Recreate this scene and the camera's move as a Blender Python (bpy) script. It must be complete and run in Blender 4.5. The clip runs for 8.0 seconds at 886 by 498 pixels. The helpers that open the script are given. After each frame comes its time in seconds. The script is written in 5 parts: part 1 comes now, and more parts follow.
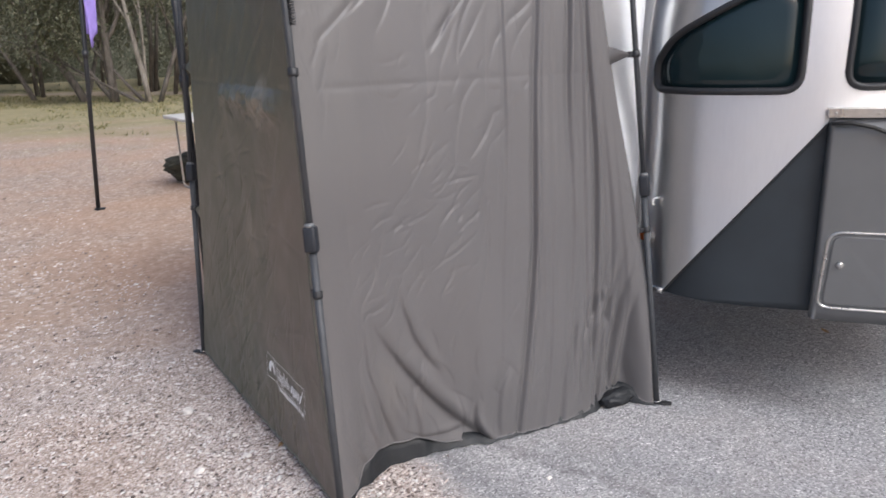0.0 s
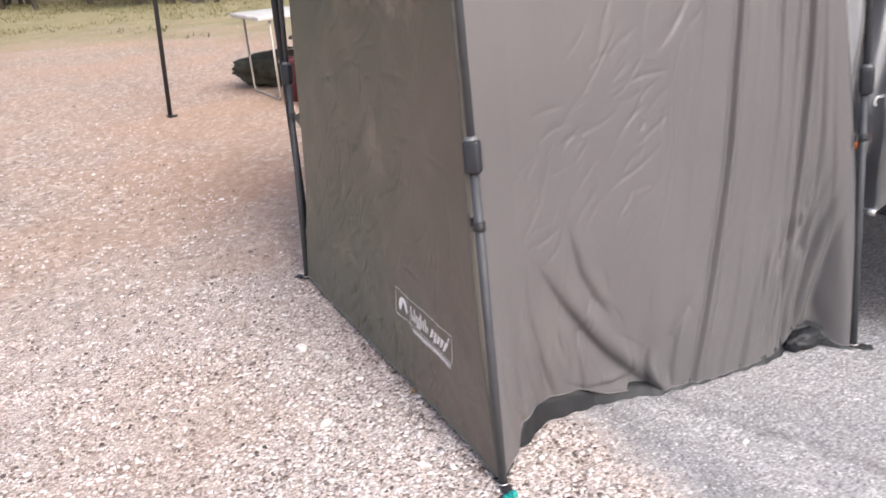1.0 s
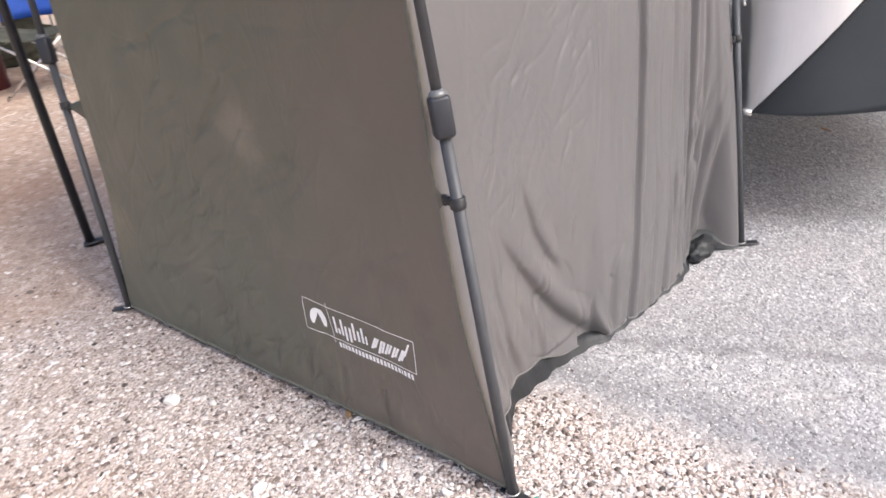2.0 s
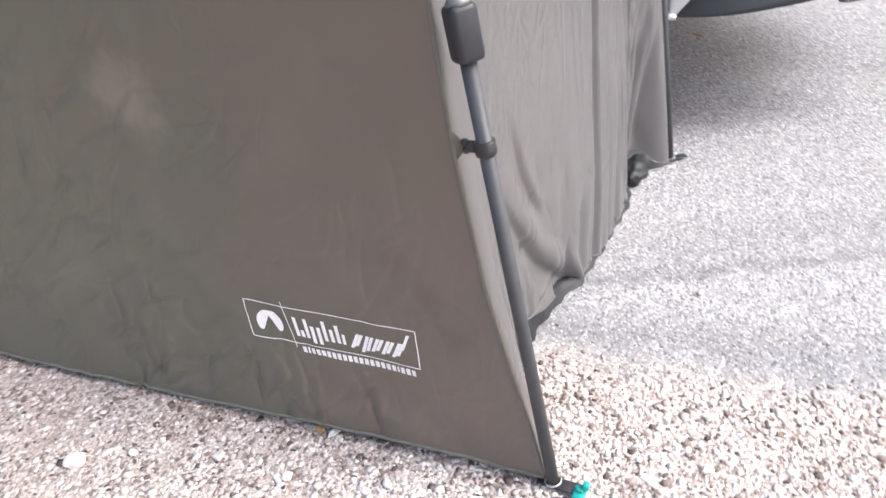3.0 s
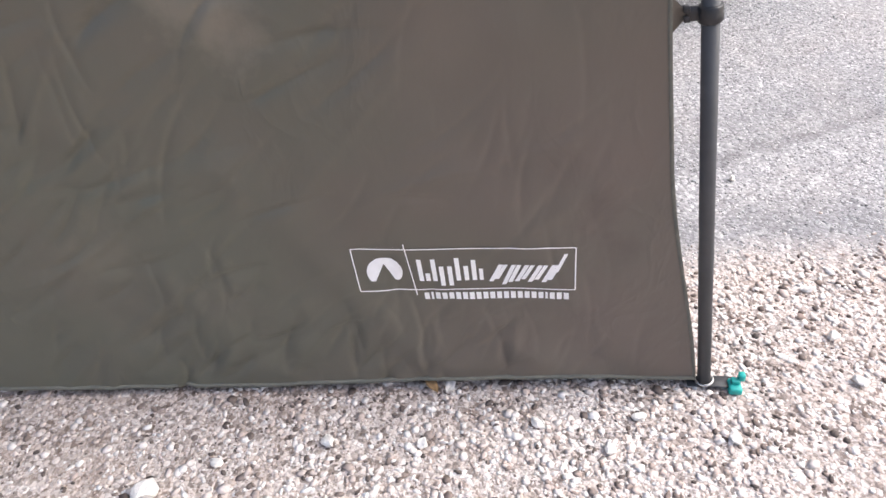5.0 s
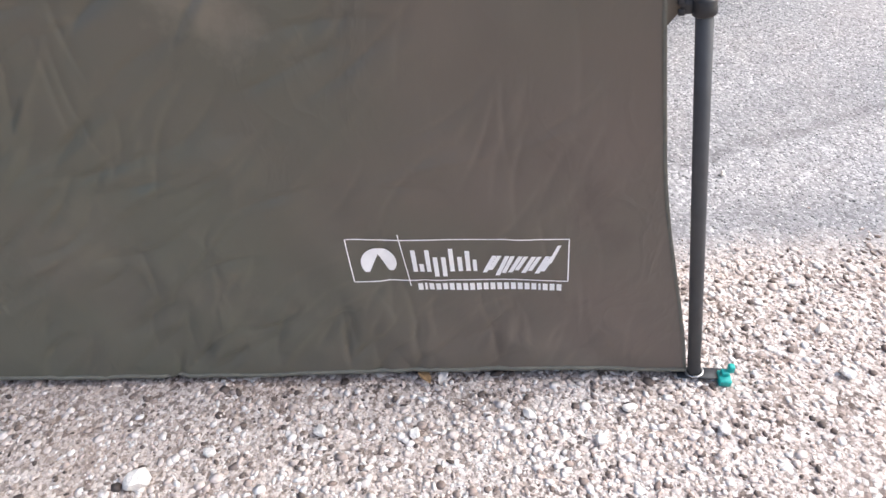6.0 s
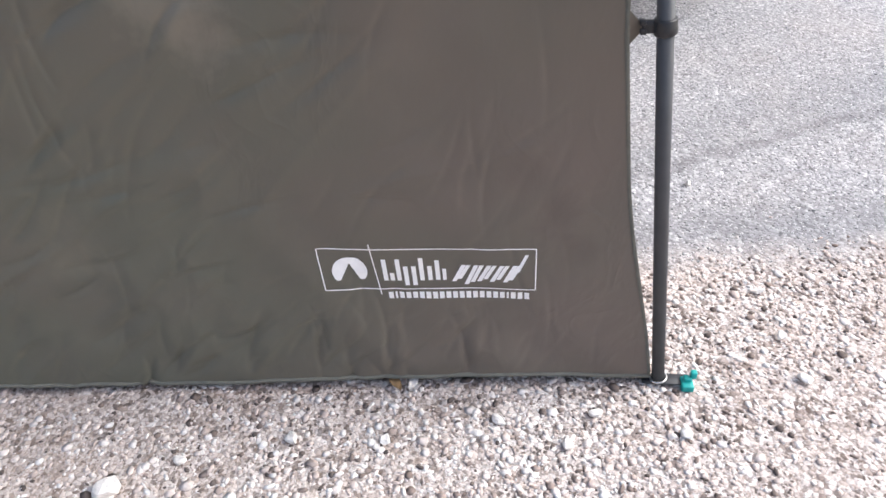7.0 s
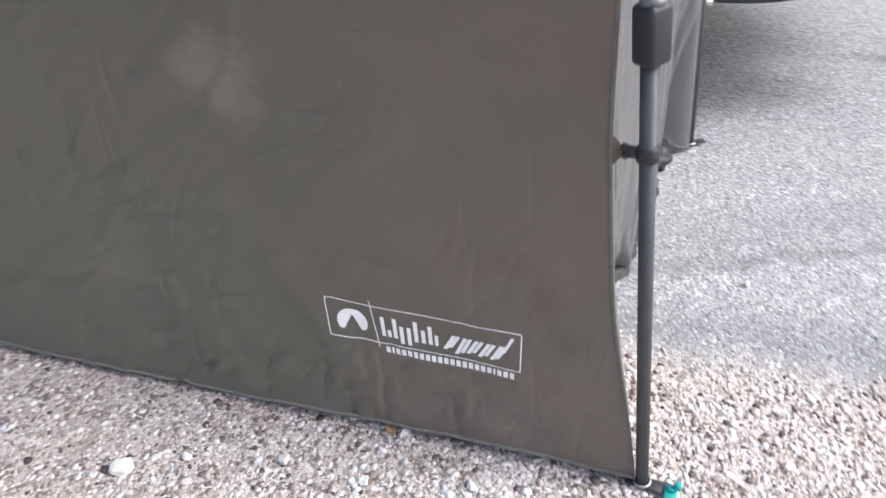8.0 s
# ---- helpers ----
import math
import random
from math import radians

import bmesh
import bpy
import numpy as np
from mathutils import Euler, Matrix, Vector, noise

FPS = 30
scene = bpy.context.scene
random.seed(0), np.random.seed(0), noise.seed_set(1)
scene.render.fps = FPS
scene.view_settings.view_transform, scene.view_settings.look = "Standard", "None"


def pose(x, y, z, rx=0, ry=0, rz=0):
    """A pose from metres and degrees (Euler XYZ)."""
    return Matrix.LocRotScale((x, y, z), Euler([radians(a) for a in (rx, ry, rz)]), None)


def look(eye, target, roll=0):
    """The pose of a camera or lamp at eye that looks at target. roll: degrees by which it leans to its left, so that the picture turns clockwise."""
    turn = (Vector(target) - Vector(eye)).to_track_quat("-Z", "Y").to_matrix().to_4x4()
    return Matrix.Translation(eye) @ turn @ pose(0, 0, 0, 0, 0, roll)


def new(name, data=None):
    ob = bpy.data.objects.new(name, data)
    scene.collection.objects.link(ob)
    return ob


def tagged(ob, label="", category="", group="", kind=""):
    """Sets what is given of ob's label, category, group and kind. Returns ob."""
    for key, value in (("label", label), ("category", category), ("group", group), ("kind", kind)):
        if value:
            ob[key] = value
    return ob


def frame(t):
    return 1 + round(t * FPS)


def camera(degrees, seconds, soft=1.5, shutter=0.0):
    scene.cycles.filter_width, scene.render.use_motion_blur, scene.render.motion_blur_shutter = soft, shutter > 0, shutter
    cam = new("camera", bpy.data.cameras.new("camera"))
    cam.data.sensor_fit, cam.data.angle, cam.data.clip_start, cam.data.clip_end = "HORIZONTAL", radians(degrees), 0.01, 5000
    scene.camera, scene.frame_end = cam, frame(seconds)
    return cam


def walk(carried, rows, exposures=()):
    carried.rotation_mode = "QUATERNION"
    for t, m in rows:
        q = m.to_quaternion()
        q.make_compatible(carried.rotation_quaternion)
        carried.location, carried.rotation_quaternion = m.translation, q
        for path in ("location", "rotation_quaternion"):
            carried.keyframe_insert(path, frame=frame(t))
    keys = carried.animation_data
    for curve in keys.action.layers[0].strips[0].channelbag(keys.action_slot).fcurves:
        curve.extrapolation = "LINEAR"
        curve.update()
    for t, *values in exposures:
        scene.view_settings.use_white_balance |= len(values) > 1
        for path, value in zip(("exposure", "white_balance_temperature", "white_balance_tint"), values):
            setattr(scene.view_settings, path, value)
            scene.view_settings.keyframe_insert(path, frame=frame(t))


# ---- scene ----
cam = camera(63.0, 8.0, shutter=0.3)
PATH = [
    (0, (0.296, 0.189, 1.339), (0.098, 2.101, 0.789), -2.2),
    (0.2, (0.241, 0.222, 1.328), (0.060, 1.743, 0.866), -1.6),
    (0.5, (0.152, 0.338, 1.3), (-0.145, 2.219, 0.689), -3.0),
    (1, (-0.058, 0.571, 1.272), (-0.405, 2.374, 0.478), -4.1),
    (1.2, (-0.151, 0.648, 1.247), (-0.483, 2.434, 0.41), -4.0),
    (1.5, (-0.316, 0.778, 1.219), (-0.326, 2.583, 0.357), -3.9),
    (1.7, (-0.421, 0.837, 1.236), (-0.246, 2.611, 0.328), -5.1),
    (2.8, (-0.697, 1.266, 1.13), (-0.013, 2.795, 0.036), -6.7),
    (3, (-0.742, 1.327, 1.118), (0.029, 2.782, -0.017), -6.8),
    (3.5, (-0.914, 1.459, 1.097), (0.057, 2.696, -0.138), -7.4),
    (4, (-0.985, 1.56, 1.083), (0.017, 2.775, -0.151), -7.2),
    (4.5, (-1.069, 1.685, 1.037), (0.002, 2.808, -0.225), -6.5),
    (5, (-1.106, 1.753, 1.025), (0.011, 2.813, -0.252), -5.0),
    (6.5, (-1.119, 1.752, 1.022), (0.027, 2.77, -0.263), -3.2),
    (7, (-1.12, 1.741, 1.043), (0.059, 2.722, -0.24), -2.1),
    (7.5, (-1.086, 1.681, 1.105), (0.052, 2.687, -0.196), 0.6),
    (7.8, (-1.040, 1.617, 1.106), (-0.186, 2.545, 0.126), 0.0),
    (8, (-0.951, 1.577, 1.152), (-0.033, 2.852, -0.085), -1.3),
]
walk(cam, [(t, look(eye, target, roll)) for t, eye, target, roll in PATH],
     [(0.0, 0.30, 6650, 13), (0.5, 0.45, 6700, 13), (1.0, 0.80, 7000, 16), (1.7, 0.91, 7050, 15), (2.8, 1.25, 6880, 14), (3.6, 1.23, 6790, 12), (4.5, 1.06, 6940, 14), (6.4, 0.95, 6780, 12), (7.5, 0.91, 6640, 11), (8.0, 0.93, 6530, 10)])

# ---- world and sun ----
SUN_AZ, SUN_EL = radians(135), radians(47)      # azimuth from +y towards +x
world = bpy.data.worlds.new("sky")
scene.world = world
world.use_nodes = True
wn = world.node_tree.nodes
sky = wn.new("ShaderNodeTexSky")
sky.sky_type = 'NISHITA'
sky.sun_disc = False
sky.sun_elevation = SUN_EL
sky.sun_rotation = SUN_AZ
sky.air_density, sky.dust_density, sky.ozone_density = 1.0, 4.5, 1.0
wn["Background"].inputs[1].default_value = 0.15
world.node_tree.links.new(sky.outputs[0], wn["Background"].inputs[0])
sun_data = bpy.data.lights.new("sun", 'SUN')
sun_data.energy, sun_data.angle, sun_data.color = 1.4, radians(20), (0.66, 0.85, 1.0)
sun = new("sun", sun_data)
sun_to = Vector((math.sin(SUN_AZ) * math.cos(SUN_EL), math.cos(SUN_AZ) * math.cos(SUN_EL), math.sin(SUN_EL)))
sun.matrix_world = look(sun_to * 40, (0, 0, 0))


# ---- materials ----
class Nodes:
    """A small wrapper for node materials."""

    def __init__(self, name):
        self.mat = bpy.data.materials.new(name)
        self.mat.use_nodes = True
        self.tree = self.mat.node_tree
        self.bsdf = self.tree.nodes["Principled BSDF"]

    def add(self, kind):
        return self.tree.nodes.new(kind)

    def put(self, value, socket):
        if isinstance(value, bpy.types.NodeSocket):
            self.tree.links.new(value, socket)
        else:
            socket.default_value = value

    def coords(self, scale=(1, 1, 1), turn=(0, 0, 0), world_space=False):
        src = self.add("ShaderNodeNewGeometry").outputs["Position"] if world_space else self.add("ShaderNodeTexCoord").outputs["Object"]
        m = self.add("ShaderNodeMapping")
        self.put(src, m.inputs[0])
        m.inputs["Scale"].default_value = scale
        m.inputs["Rotation"].default_value = turn
        return m.outputs[0]

    def noise(self, vec, scale, detail=4, rough=0.55, warp=0.0):
        n = self.add("ShaderNodeTexNoise")
        self.put(vec, n.inputs["Vector"])
        n.inputs["Scale"].default_value, n.inputs["Detail"].default_value = scale, detail
        n.inputs["Roughness"].default_value, n.inputs["Distortion"].default_value = rough, warp
        return n.outputs["Fac"]

    def cells(self, vec, scale, feature='F1', out="Distance"):
        n = self.add("ShaderNodeTexVoronoi")
        n.feature = feature
        self.put(vec, n.inputs["Vector"])
        n.inputs["Scale"].default_value = scale
        return n.outputs[out]

    def ramp(self, fac, stops):
        n = self.add("ShaderNodeValToRGB")
        els = n.color_ramp.elements
        while len(els) < len(stops):
            els.new(0.5)
        for e, (p, c) in zip(els, stops):
            e.position = p
            e.color = (c, c, c, 1) if isinstance(c, (int, float)) else (*c, 1)
        self.put(fac, n.inputs[0])
        return n.outputs[0]

    def mix(self, fac, a, b, how='MIX'):
        n = self.add("ShaderNodeMix")
        n.data_type, n.blend_type = 'RGBA', how
        self.put(fac, n.inputs[0])
        for v, s in ((a, n.inputs[6]), (b, n.inputs[7])):
            self.put(v if isinstance(v, bpy.types.NodeSocket) else (*v, 1), s)
        return n.outputs[2]

    def math(self, op, a, b=0.0, clamp=False):
        n = self.add("ShaderNodeMath")
        n.operation, n.use_clamp = op, clamp
        self.put(a, n.inputs[0])
        self.put(b, n.inputs[1])
        return n.outputs[0]

    def bump(self, height, strength=0.3, distance=0.01, normal=None):
        n = self.add("ShaderNodeBump")
        n.inputs["Strength"].default_value, n.inputs["Distance"].default_value = strength, distance
        self.put(height, n.inputs["Height"])
        if normal is not None:
            self.put(normal, n.inputs["Normal"])
        self.put(n.outputs[0], self.bsdf.inputs["Normal"])
        return n.outputs[0]

    def set(self, color=None, rough=None, metal=None, **more):
        if color is not None:
            self.put(color if isinstance(color, bpy.types.NodeSocket) else (*color, 1), self.bsdf.inputs["Base Color"])
        if rough is not None:
            self.put(rough, self.bsdf.inputs["Roughness"])
        if metal is not None:
            self.put(metal, self.bsdf.inputs["Metallic"])
        for k, v in more.items():
            self.put(v, self.bsdf.inputs[k.replace("_", " ")])
        return self.mat


def mat_fabric():
    n = Nodes("coated_nylon")
    c = n.coords()
    big = n.noise(c, 1.7, 3, 0.5)
    # pale random patches painting sun that comes through the cloth
    dapple = n.ramp(n.noise(n.coords((1, 1, 0.6)), 4.5, 2, 0.5), [(0.62, 0.0), (0.78, 1.0)])
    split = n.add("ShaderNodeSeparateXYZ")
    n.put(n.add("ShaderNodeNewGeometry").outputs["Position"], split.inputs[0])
    # light's tint on each wall put into the colour by position
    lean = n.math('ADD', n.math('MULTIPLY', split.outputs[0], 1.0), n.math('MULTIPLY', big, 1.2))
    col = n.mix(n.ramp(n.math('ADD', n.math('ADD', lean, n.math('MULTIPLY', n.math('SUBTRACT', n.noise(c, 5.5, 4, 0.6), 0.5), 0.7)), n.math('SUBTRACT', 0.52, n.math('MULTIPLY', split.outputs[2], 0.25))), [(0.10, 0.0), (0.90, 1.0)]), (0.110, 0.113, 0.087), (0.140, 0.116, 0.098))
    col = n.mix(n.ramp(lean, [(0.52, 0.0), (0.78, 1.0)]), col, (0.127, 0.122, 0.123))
    # creased wall mauve-grey, as cool sky light would tint it
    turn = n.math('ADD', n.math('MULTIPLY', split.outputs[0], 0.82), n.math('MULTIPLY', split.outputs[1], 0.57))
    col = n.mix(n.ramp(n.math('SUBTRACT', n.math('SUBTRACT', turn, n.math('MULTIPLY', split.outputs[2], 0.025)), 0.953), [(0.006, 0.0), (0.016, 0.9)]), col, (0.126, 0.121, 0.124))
    col = n.mix(n.math('MULTIPLY', dapple, 0.10), col, (0.25, 0.22, 0.18))
    pos = n.add("ShaderNodeNewGeometry").outputs["Position"]
    # pale spots paint sun through the cloth and the sag's highlight; dark ones stains
    for at, size, tint, much in (((-0.64, 2.58, 0.70), 0.085, (0.32, 0.28, 0.22), 0.30), ((-1.10, 3.12, 0.32), 0.11, (0.28, 0.25, 0.16), 0.30), ((-0.825, 2.775, 0.31), 0.10, (0.28, 0.24, 0.18), 0.12), ((-0.52, 2.36, 1.16), 0.10, (0.45, 0.40, 0.33), 0.45), ((-0.68, 2.53, 1.165), 0.09, (0.45, 0.40, 0.33), 0.40),
                                 ((-0.334, 2.16, 0.38), 0.045, (0.085, 0.068, 0.06), 0.36), ((-0.311, 2.126, 0.31), 0.04, (0.085, 0.068, 0.06), 0.36), ((-0.37, 2.21, 0.455), 0.05, (0.085, 0.068, 0.06), 0.18)):
        far = n.add("ShaderNodeVectorMath")
        far.operation = 'DISTANCE'
        n.put(pos, far.inputs[0])
        far.inputs[1].default_value = at
        d = n.math('ADD', n.math('DIVIDE', far.outputs["Value"], size), n.math('MULTIPLY', n.math('SUBTRACT', n.noise(c, 14, 4, 0.6), 0.5), 2.4))
        col = n.mix(n.ramp(d, [(0.25, much), (1.0, 0.0)]), col, tint)
    dirt = n.ramp(n.noise(c, 9, 3), [(0.6, 0.0), (0.8, 0.2)])
    col = n.mix(dirt, col, (0.10, 0.085, 0.075))
    weave = n.noise(n.coords((1, 1, 1)), 900, 1)
    soft = n.noise(n.coords((1.0, 1.0, 0.45), (0.0, 0.5, 0.3)), 16, 4, 0.6)
    crumple = n.math('ABSOLUTE', n.math('SUBTRACT', n.noise(n.coords((1.0, 1.0, 0.7), (0.3, 0.6, 0.2)), 11, 3, 0.5, 0.6), 0.5))
    where = n.ramp(n.noise(c, 3.1, 2), [(0.40, 0.0), (0.62, 1.0)])
    b1 = n.bump(soft, 0.14, 0.008)
    b2 = n.bump(n.math('MULTIPLY', n.ramp(crumple, [(0.0, 1.0), (0.10, 0.0)]), where), 0.22, 0.004, b1)
    n.bump(weave, 0.06, 0.001, b2)
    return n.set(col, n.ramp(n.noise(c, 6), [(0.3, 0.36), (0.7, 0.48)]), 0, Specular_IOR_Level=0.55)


def mat_plain(name, color, rough=0.5, metal=0.0, vary=0.15, scale=20, bump=0.1, dist=0.002):
    n = Nodes(name)
    c = n.coords()
    dark = tuple(v * (1 - vary) for v in color)
    lite = tuple(min(1, v * (1 + vary)) for v in color)
    col = n.mix(n.ramp(n.noise(c, scale, 5), [(0.3, 0.0), (0.7, 1.0)]), dark, lite)
    if bump:
        n.bump(n.noise(c, scale * 6, 3), bump, dist)
    return n.set(col, n.ramp(n.noise(c, scale * 0.4), [(0.3, max(0.02, rough - 0.08)), (0.7, min(1, rough + 0.08))]), metal)


def mat_ground():
    n = Nodes("gravel_ground")
    c = n.coords(world_space=True)
    sep = n.add("ShaderNodeSeparateXYZ")
    n.put(c, sep.inputs[0])
    x, y = sep.outputs[0], sep.outputs[1]
    wob = n.noise(c, 3.0, 4)
    # pale pebbly gravel: flush stones, fines and dark specks
    cell = n.cells(c, 88, out="Color")
    grey = n.add("ShaderNodeRGBToBW")
    n.put(cell, grey.inputs[0])
    peb = n.ramp(grey.outputs[0], [(0.12, (0.22, 0.175, 0.16)), (0.3, (0.46, 0.385, 0.35)), (0.55, (0.66, 0.58, 0.54)), (0.8, (0.80, 0.74, 0.71)), (1.0, (0.86, 0.83, 0.81))])
    # stone edges darkened, shade of the gaps put into the colour
    peb = n.mix(1.0, peb, n.ramp(n.cells(c, 88, 'DISTANCE_TO_EDGE'), [(0.0, 0.50), (0.10, 1.0)]), 'MULTIPLY')
    tiny = n.add("ShaderNodeRGBToBW")
    n.put(n.cells(c, 260, out="Color"), tiny.inputs[0])
    sand = n.ramp(tiny.outputs[0], [(0.15, (0.20, 0.165, 0.15)), (0.33, (0.44, 0.375, 0.345)), (0.6, (0.62, 0.55, 0.515)), (0.9, (0.80, 0.75, 0.72))])
    brown = n.mix(n.ramp(n.noise(c, 17, 4, 0.65), [(0.42, 0.0), (0.58, 1.0)]), sand, peb)
    speck = n.add("ShaderNodeRGBToBW")
    n.put(n.cells(c, 150, out="Color"), speck.inputs[0])
    dark = n.math('MULTIPLY', n.ramp(speck.outputs[0], [(0.31, 0.95), (0.36, 0.0)]), n.ramp(n.noise(c, 9, 5, 0.7), [(0.36, 1.0), (0.62, 0.25)]))
    brown = n.mix(dark, brown, (0.085, 0.065, 0.058))
    brown = n.mix(n.ramp(n.noise(c, 5, 5, 0.7), [(0.52, 0.0), (0.70, 0.35)]), brown, (0.36, 0.28, 0.235))
    # trodden earth shows through away from the tent
    away = n.add("ShaderNodeVectorMath")
    away.operation = 'DISTANCE'
    n.put(c, away.inputs[0])
    away.inputs[1].default_value = (0.1, 1.9, 0.0)
    away = n.math('ADD', away.outputs["Value"], n.math('MULTIPLY', n.math('SUBTRACT', n.noise(c, 1.1, 4), 0.5), 1.6))
    earth = n.mix(n.noise(c, 33, 6, 0.75), (0.20, 0.138, 0.10), (0.58, 0.445, 0.35))
    clods = n.add("ShaderNodeRGBToBW")
    n.put(n.cells(c, 38, out="Color"), clods.inputs[0])
    earth = n.mix(n.ramp(clods.outputs[0], [(0.22, 0.75), (0.32, 0.0)]), earth, (0.17, 0.125, 0.10))
    earth = n.mix(n.ramp(clods.outputs[0], [(0.70, 0.0), (0.82, 0.7)]), earth, (0.70, 0.62, 0.56))
    brown = n.mix(n.ramp(n.math('MULTIPLY', away, 0.25), [(0.22, 0.0), (0.75, 0.78)]), brown, earth)
    red = n.ramp(n.noise(c, 0.55, 3), [(0.40, 0.0), (0.62, 0.55)])
    brown = n.mix(n.math('MULTIPLY', red, n.ramp(n.math('MULTIPLY', away, 0.25), [(0.2, 0.2), (0.6, 1.0)])), brown, (0.47, 0.30, 0.20))
    # fine grey chip surface
    cell2 = n.cells(c, 165, out="Color")
    grey2 = n.add("ShaderNodeRGBToBW")
    n.put(cell2, grey2.inputs[0])
    chip = n.ramp(grey2.outputs[0], [(0.1, (0.15, 0.148, 0.152)), (0.25, (0.27, 0.266, 0.274)), (0.6, (0.375, 0.369, 0.378)), (0.82, (0.52, 0.513, 0.522)), (0.95, (0.80, 0.79, 0.79))])
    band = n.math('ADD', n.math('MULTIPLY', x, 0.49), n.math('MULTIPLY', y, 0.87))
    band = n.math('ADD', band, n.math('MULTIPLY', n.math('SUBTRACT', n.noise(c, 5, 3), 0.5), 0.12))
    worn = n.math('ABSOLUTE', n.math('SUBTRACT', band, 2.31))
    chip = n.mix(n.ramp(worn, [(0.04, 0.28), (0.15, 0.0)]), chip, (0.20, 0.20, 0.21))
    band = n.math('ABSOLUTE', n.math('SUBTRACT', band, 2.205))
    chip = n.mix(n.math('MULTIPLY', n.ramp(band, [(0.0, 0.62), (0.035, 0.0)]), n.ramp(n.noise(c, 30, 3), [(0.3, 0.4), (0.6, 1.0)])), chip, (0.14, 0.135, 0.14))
    chip = n.mix(n.ramp(n.noise(c, 2.1, 4, 0.6), [(0.48, 0.0), (0.70, 0.22)]), chip, (0.42, 0.36, 0.32))
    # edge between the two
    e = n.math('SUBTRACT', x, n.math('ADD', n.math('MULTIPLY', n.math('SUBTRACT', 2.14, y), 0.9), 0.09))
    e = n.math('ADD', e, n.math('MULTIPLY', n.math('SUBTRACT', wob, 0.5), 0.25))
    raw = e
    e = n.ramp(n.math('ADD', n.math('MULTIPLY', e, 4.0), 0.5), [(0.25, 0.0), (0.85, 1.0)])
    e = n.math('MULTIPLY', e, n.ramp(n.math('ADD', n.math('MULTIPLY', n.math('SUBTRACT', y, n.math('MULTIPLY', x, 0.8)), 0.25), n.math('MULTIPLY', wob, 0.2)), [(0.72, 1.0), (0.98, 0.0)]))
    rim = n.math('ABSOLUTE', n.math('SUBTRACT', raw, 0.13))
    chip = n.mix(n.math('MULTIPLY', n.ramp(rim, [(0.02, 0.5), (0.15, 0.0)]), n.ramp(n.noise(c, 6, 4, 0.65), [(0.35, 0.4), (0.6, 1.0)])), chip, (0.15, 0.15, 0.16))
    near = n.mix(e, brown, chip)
    # dry grass and leaf litter farther out
    g = n.math('ADD', n.math('MULTIPLY', n.math('SUBTRACT', y, 12.0), 0.22), n.math('MULTIPLY', n.math('SUBTRACT', n.noise(c, 0.5, 5, 0.65), 0.5), 3.2))
    g = n.math('ADD', g, n.math('MULTIPLY', x, -0.05))
    g = n.ramp(g, [(0.0, 0.0), (1.0, 1.0)])
    grass = n.mix(n.noise(c, 1.5, 6, 0.7), (0.16, 0.155, 0.075), (0.46, 0.39, 0.25))
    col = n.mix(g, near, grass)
    track = n.math('ABSOLUTE', n.math('SUBTRACT', n.math('ADD', y, n.math('MULTIPLY', x, 0.35)), n.math('ADD', n.math('MULTIPLY', n.noise(c, 0.2, 2), 4.0), 18.5)))
    col = n.mix(n.ramp(track, [(0.7, 1.0), (1.6, 0.0)]), col, (0.45, 0.36, 0.27))
    stony = n.math('SUBTRACT', n.math('MULTIPLY', grey.outputs[0], 0.5), n.cells(c, 88))
    fine = n.math('SUBTRACT', n.math('MULTIPLY', grey2.outputs[0], 0.6), n.cells(c, 165))
    b1 = n.bump(n.math('MULTIPLY', stony, n.math('SUBTRACT', 1.0, e)), 0.5, 0.007)
    b2 = n.bump(fine, 0.35, 0.003, b1)
    n.bump(n.noise(c, 120, 6), 0.3, 0.003, b2)
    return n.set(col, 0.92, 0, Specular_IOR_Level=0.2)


def mat_islands(name, stops, rough=0.85, bump=0.3, scale=120):
    n = Nodes(name)
    r = n.add("ShaderNodeNewGeometry").outputs["Random Per Island"]
    c = n.coords(world_space=True)
    col = n.ramp(r, stops)
    col = n.mix(n.ramp(n.noise(c, scale, 4), [(0.3, 0.35), (0.7, 0.0)]), col, tuple(v * 0.6 for v in stops[0][1]))
    n.bump(n.noise(c, scale * 2, 4), bump, 0.002)
    return n.set(col, rough, 0, Specular_IOR_Level=0.3)


def mat_aluminium():
    n = Nodes("brushed_aluminium")
    brushed = n.noise(n.coords((6, 6, 0.5)), 30, 5, 0.6)
    c = n.coords()
    col = n.mix(brushed, (0.86, 0.86, 0.86), (0.95, 0.95, 0.95))
    n.bump(n.noise(c, 2.5, 2), 0.08, 0.02)
    tan = n.add("ShaderNodeTangent")
    tan.direction_type, tan.axis = 'RADIAL', 'Z'
    n.put(tan.outputs[0], n.bsdf.inputs["Tangent"])
    return n.set(col, n.ramp(n.noise(c, 3, 4), [(0.3, 0.35), (0.7, 0.42)]), 0.97, Anisotropic=0.96, Anisotropic_Rotation=0.25)


def mat_bark(name, a, b):
    n = Nodes(name)
    c = n.coords((1, 1, 0.25))
    col = n.mix(n.ramp(n.noise(c, 9, 6, 0.7), [(0.35, 0.0), (0.65, 1.0)]), a, b)
    n.bump(n.noise(c, 25, 5), 0.7, 0.03)
    return n.set(col, 0.9)


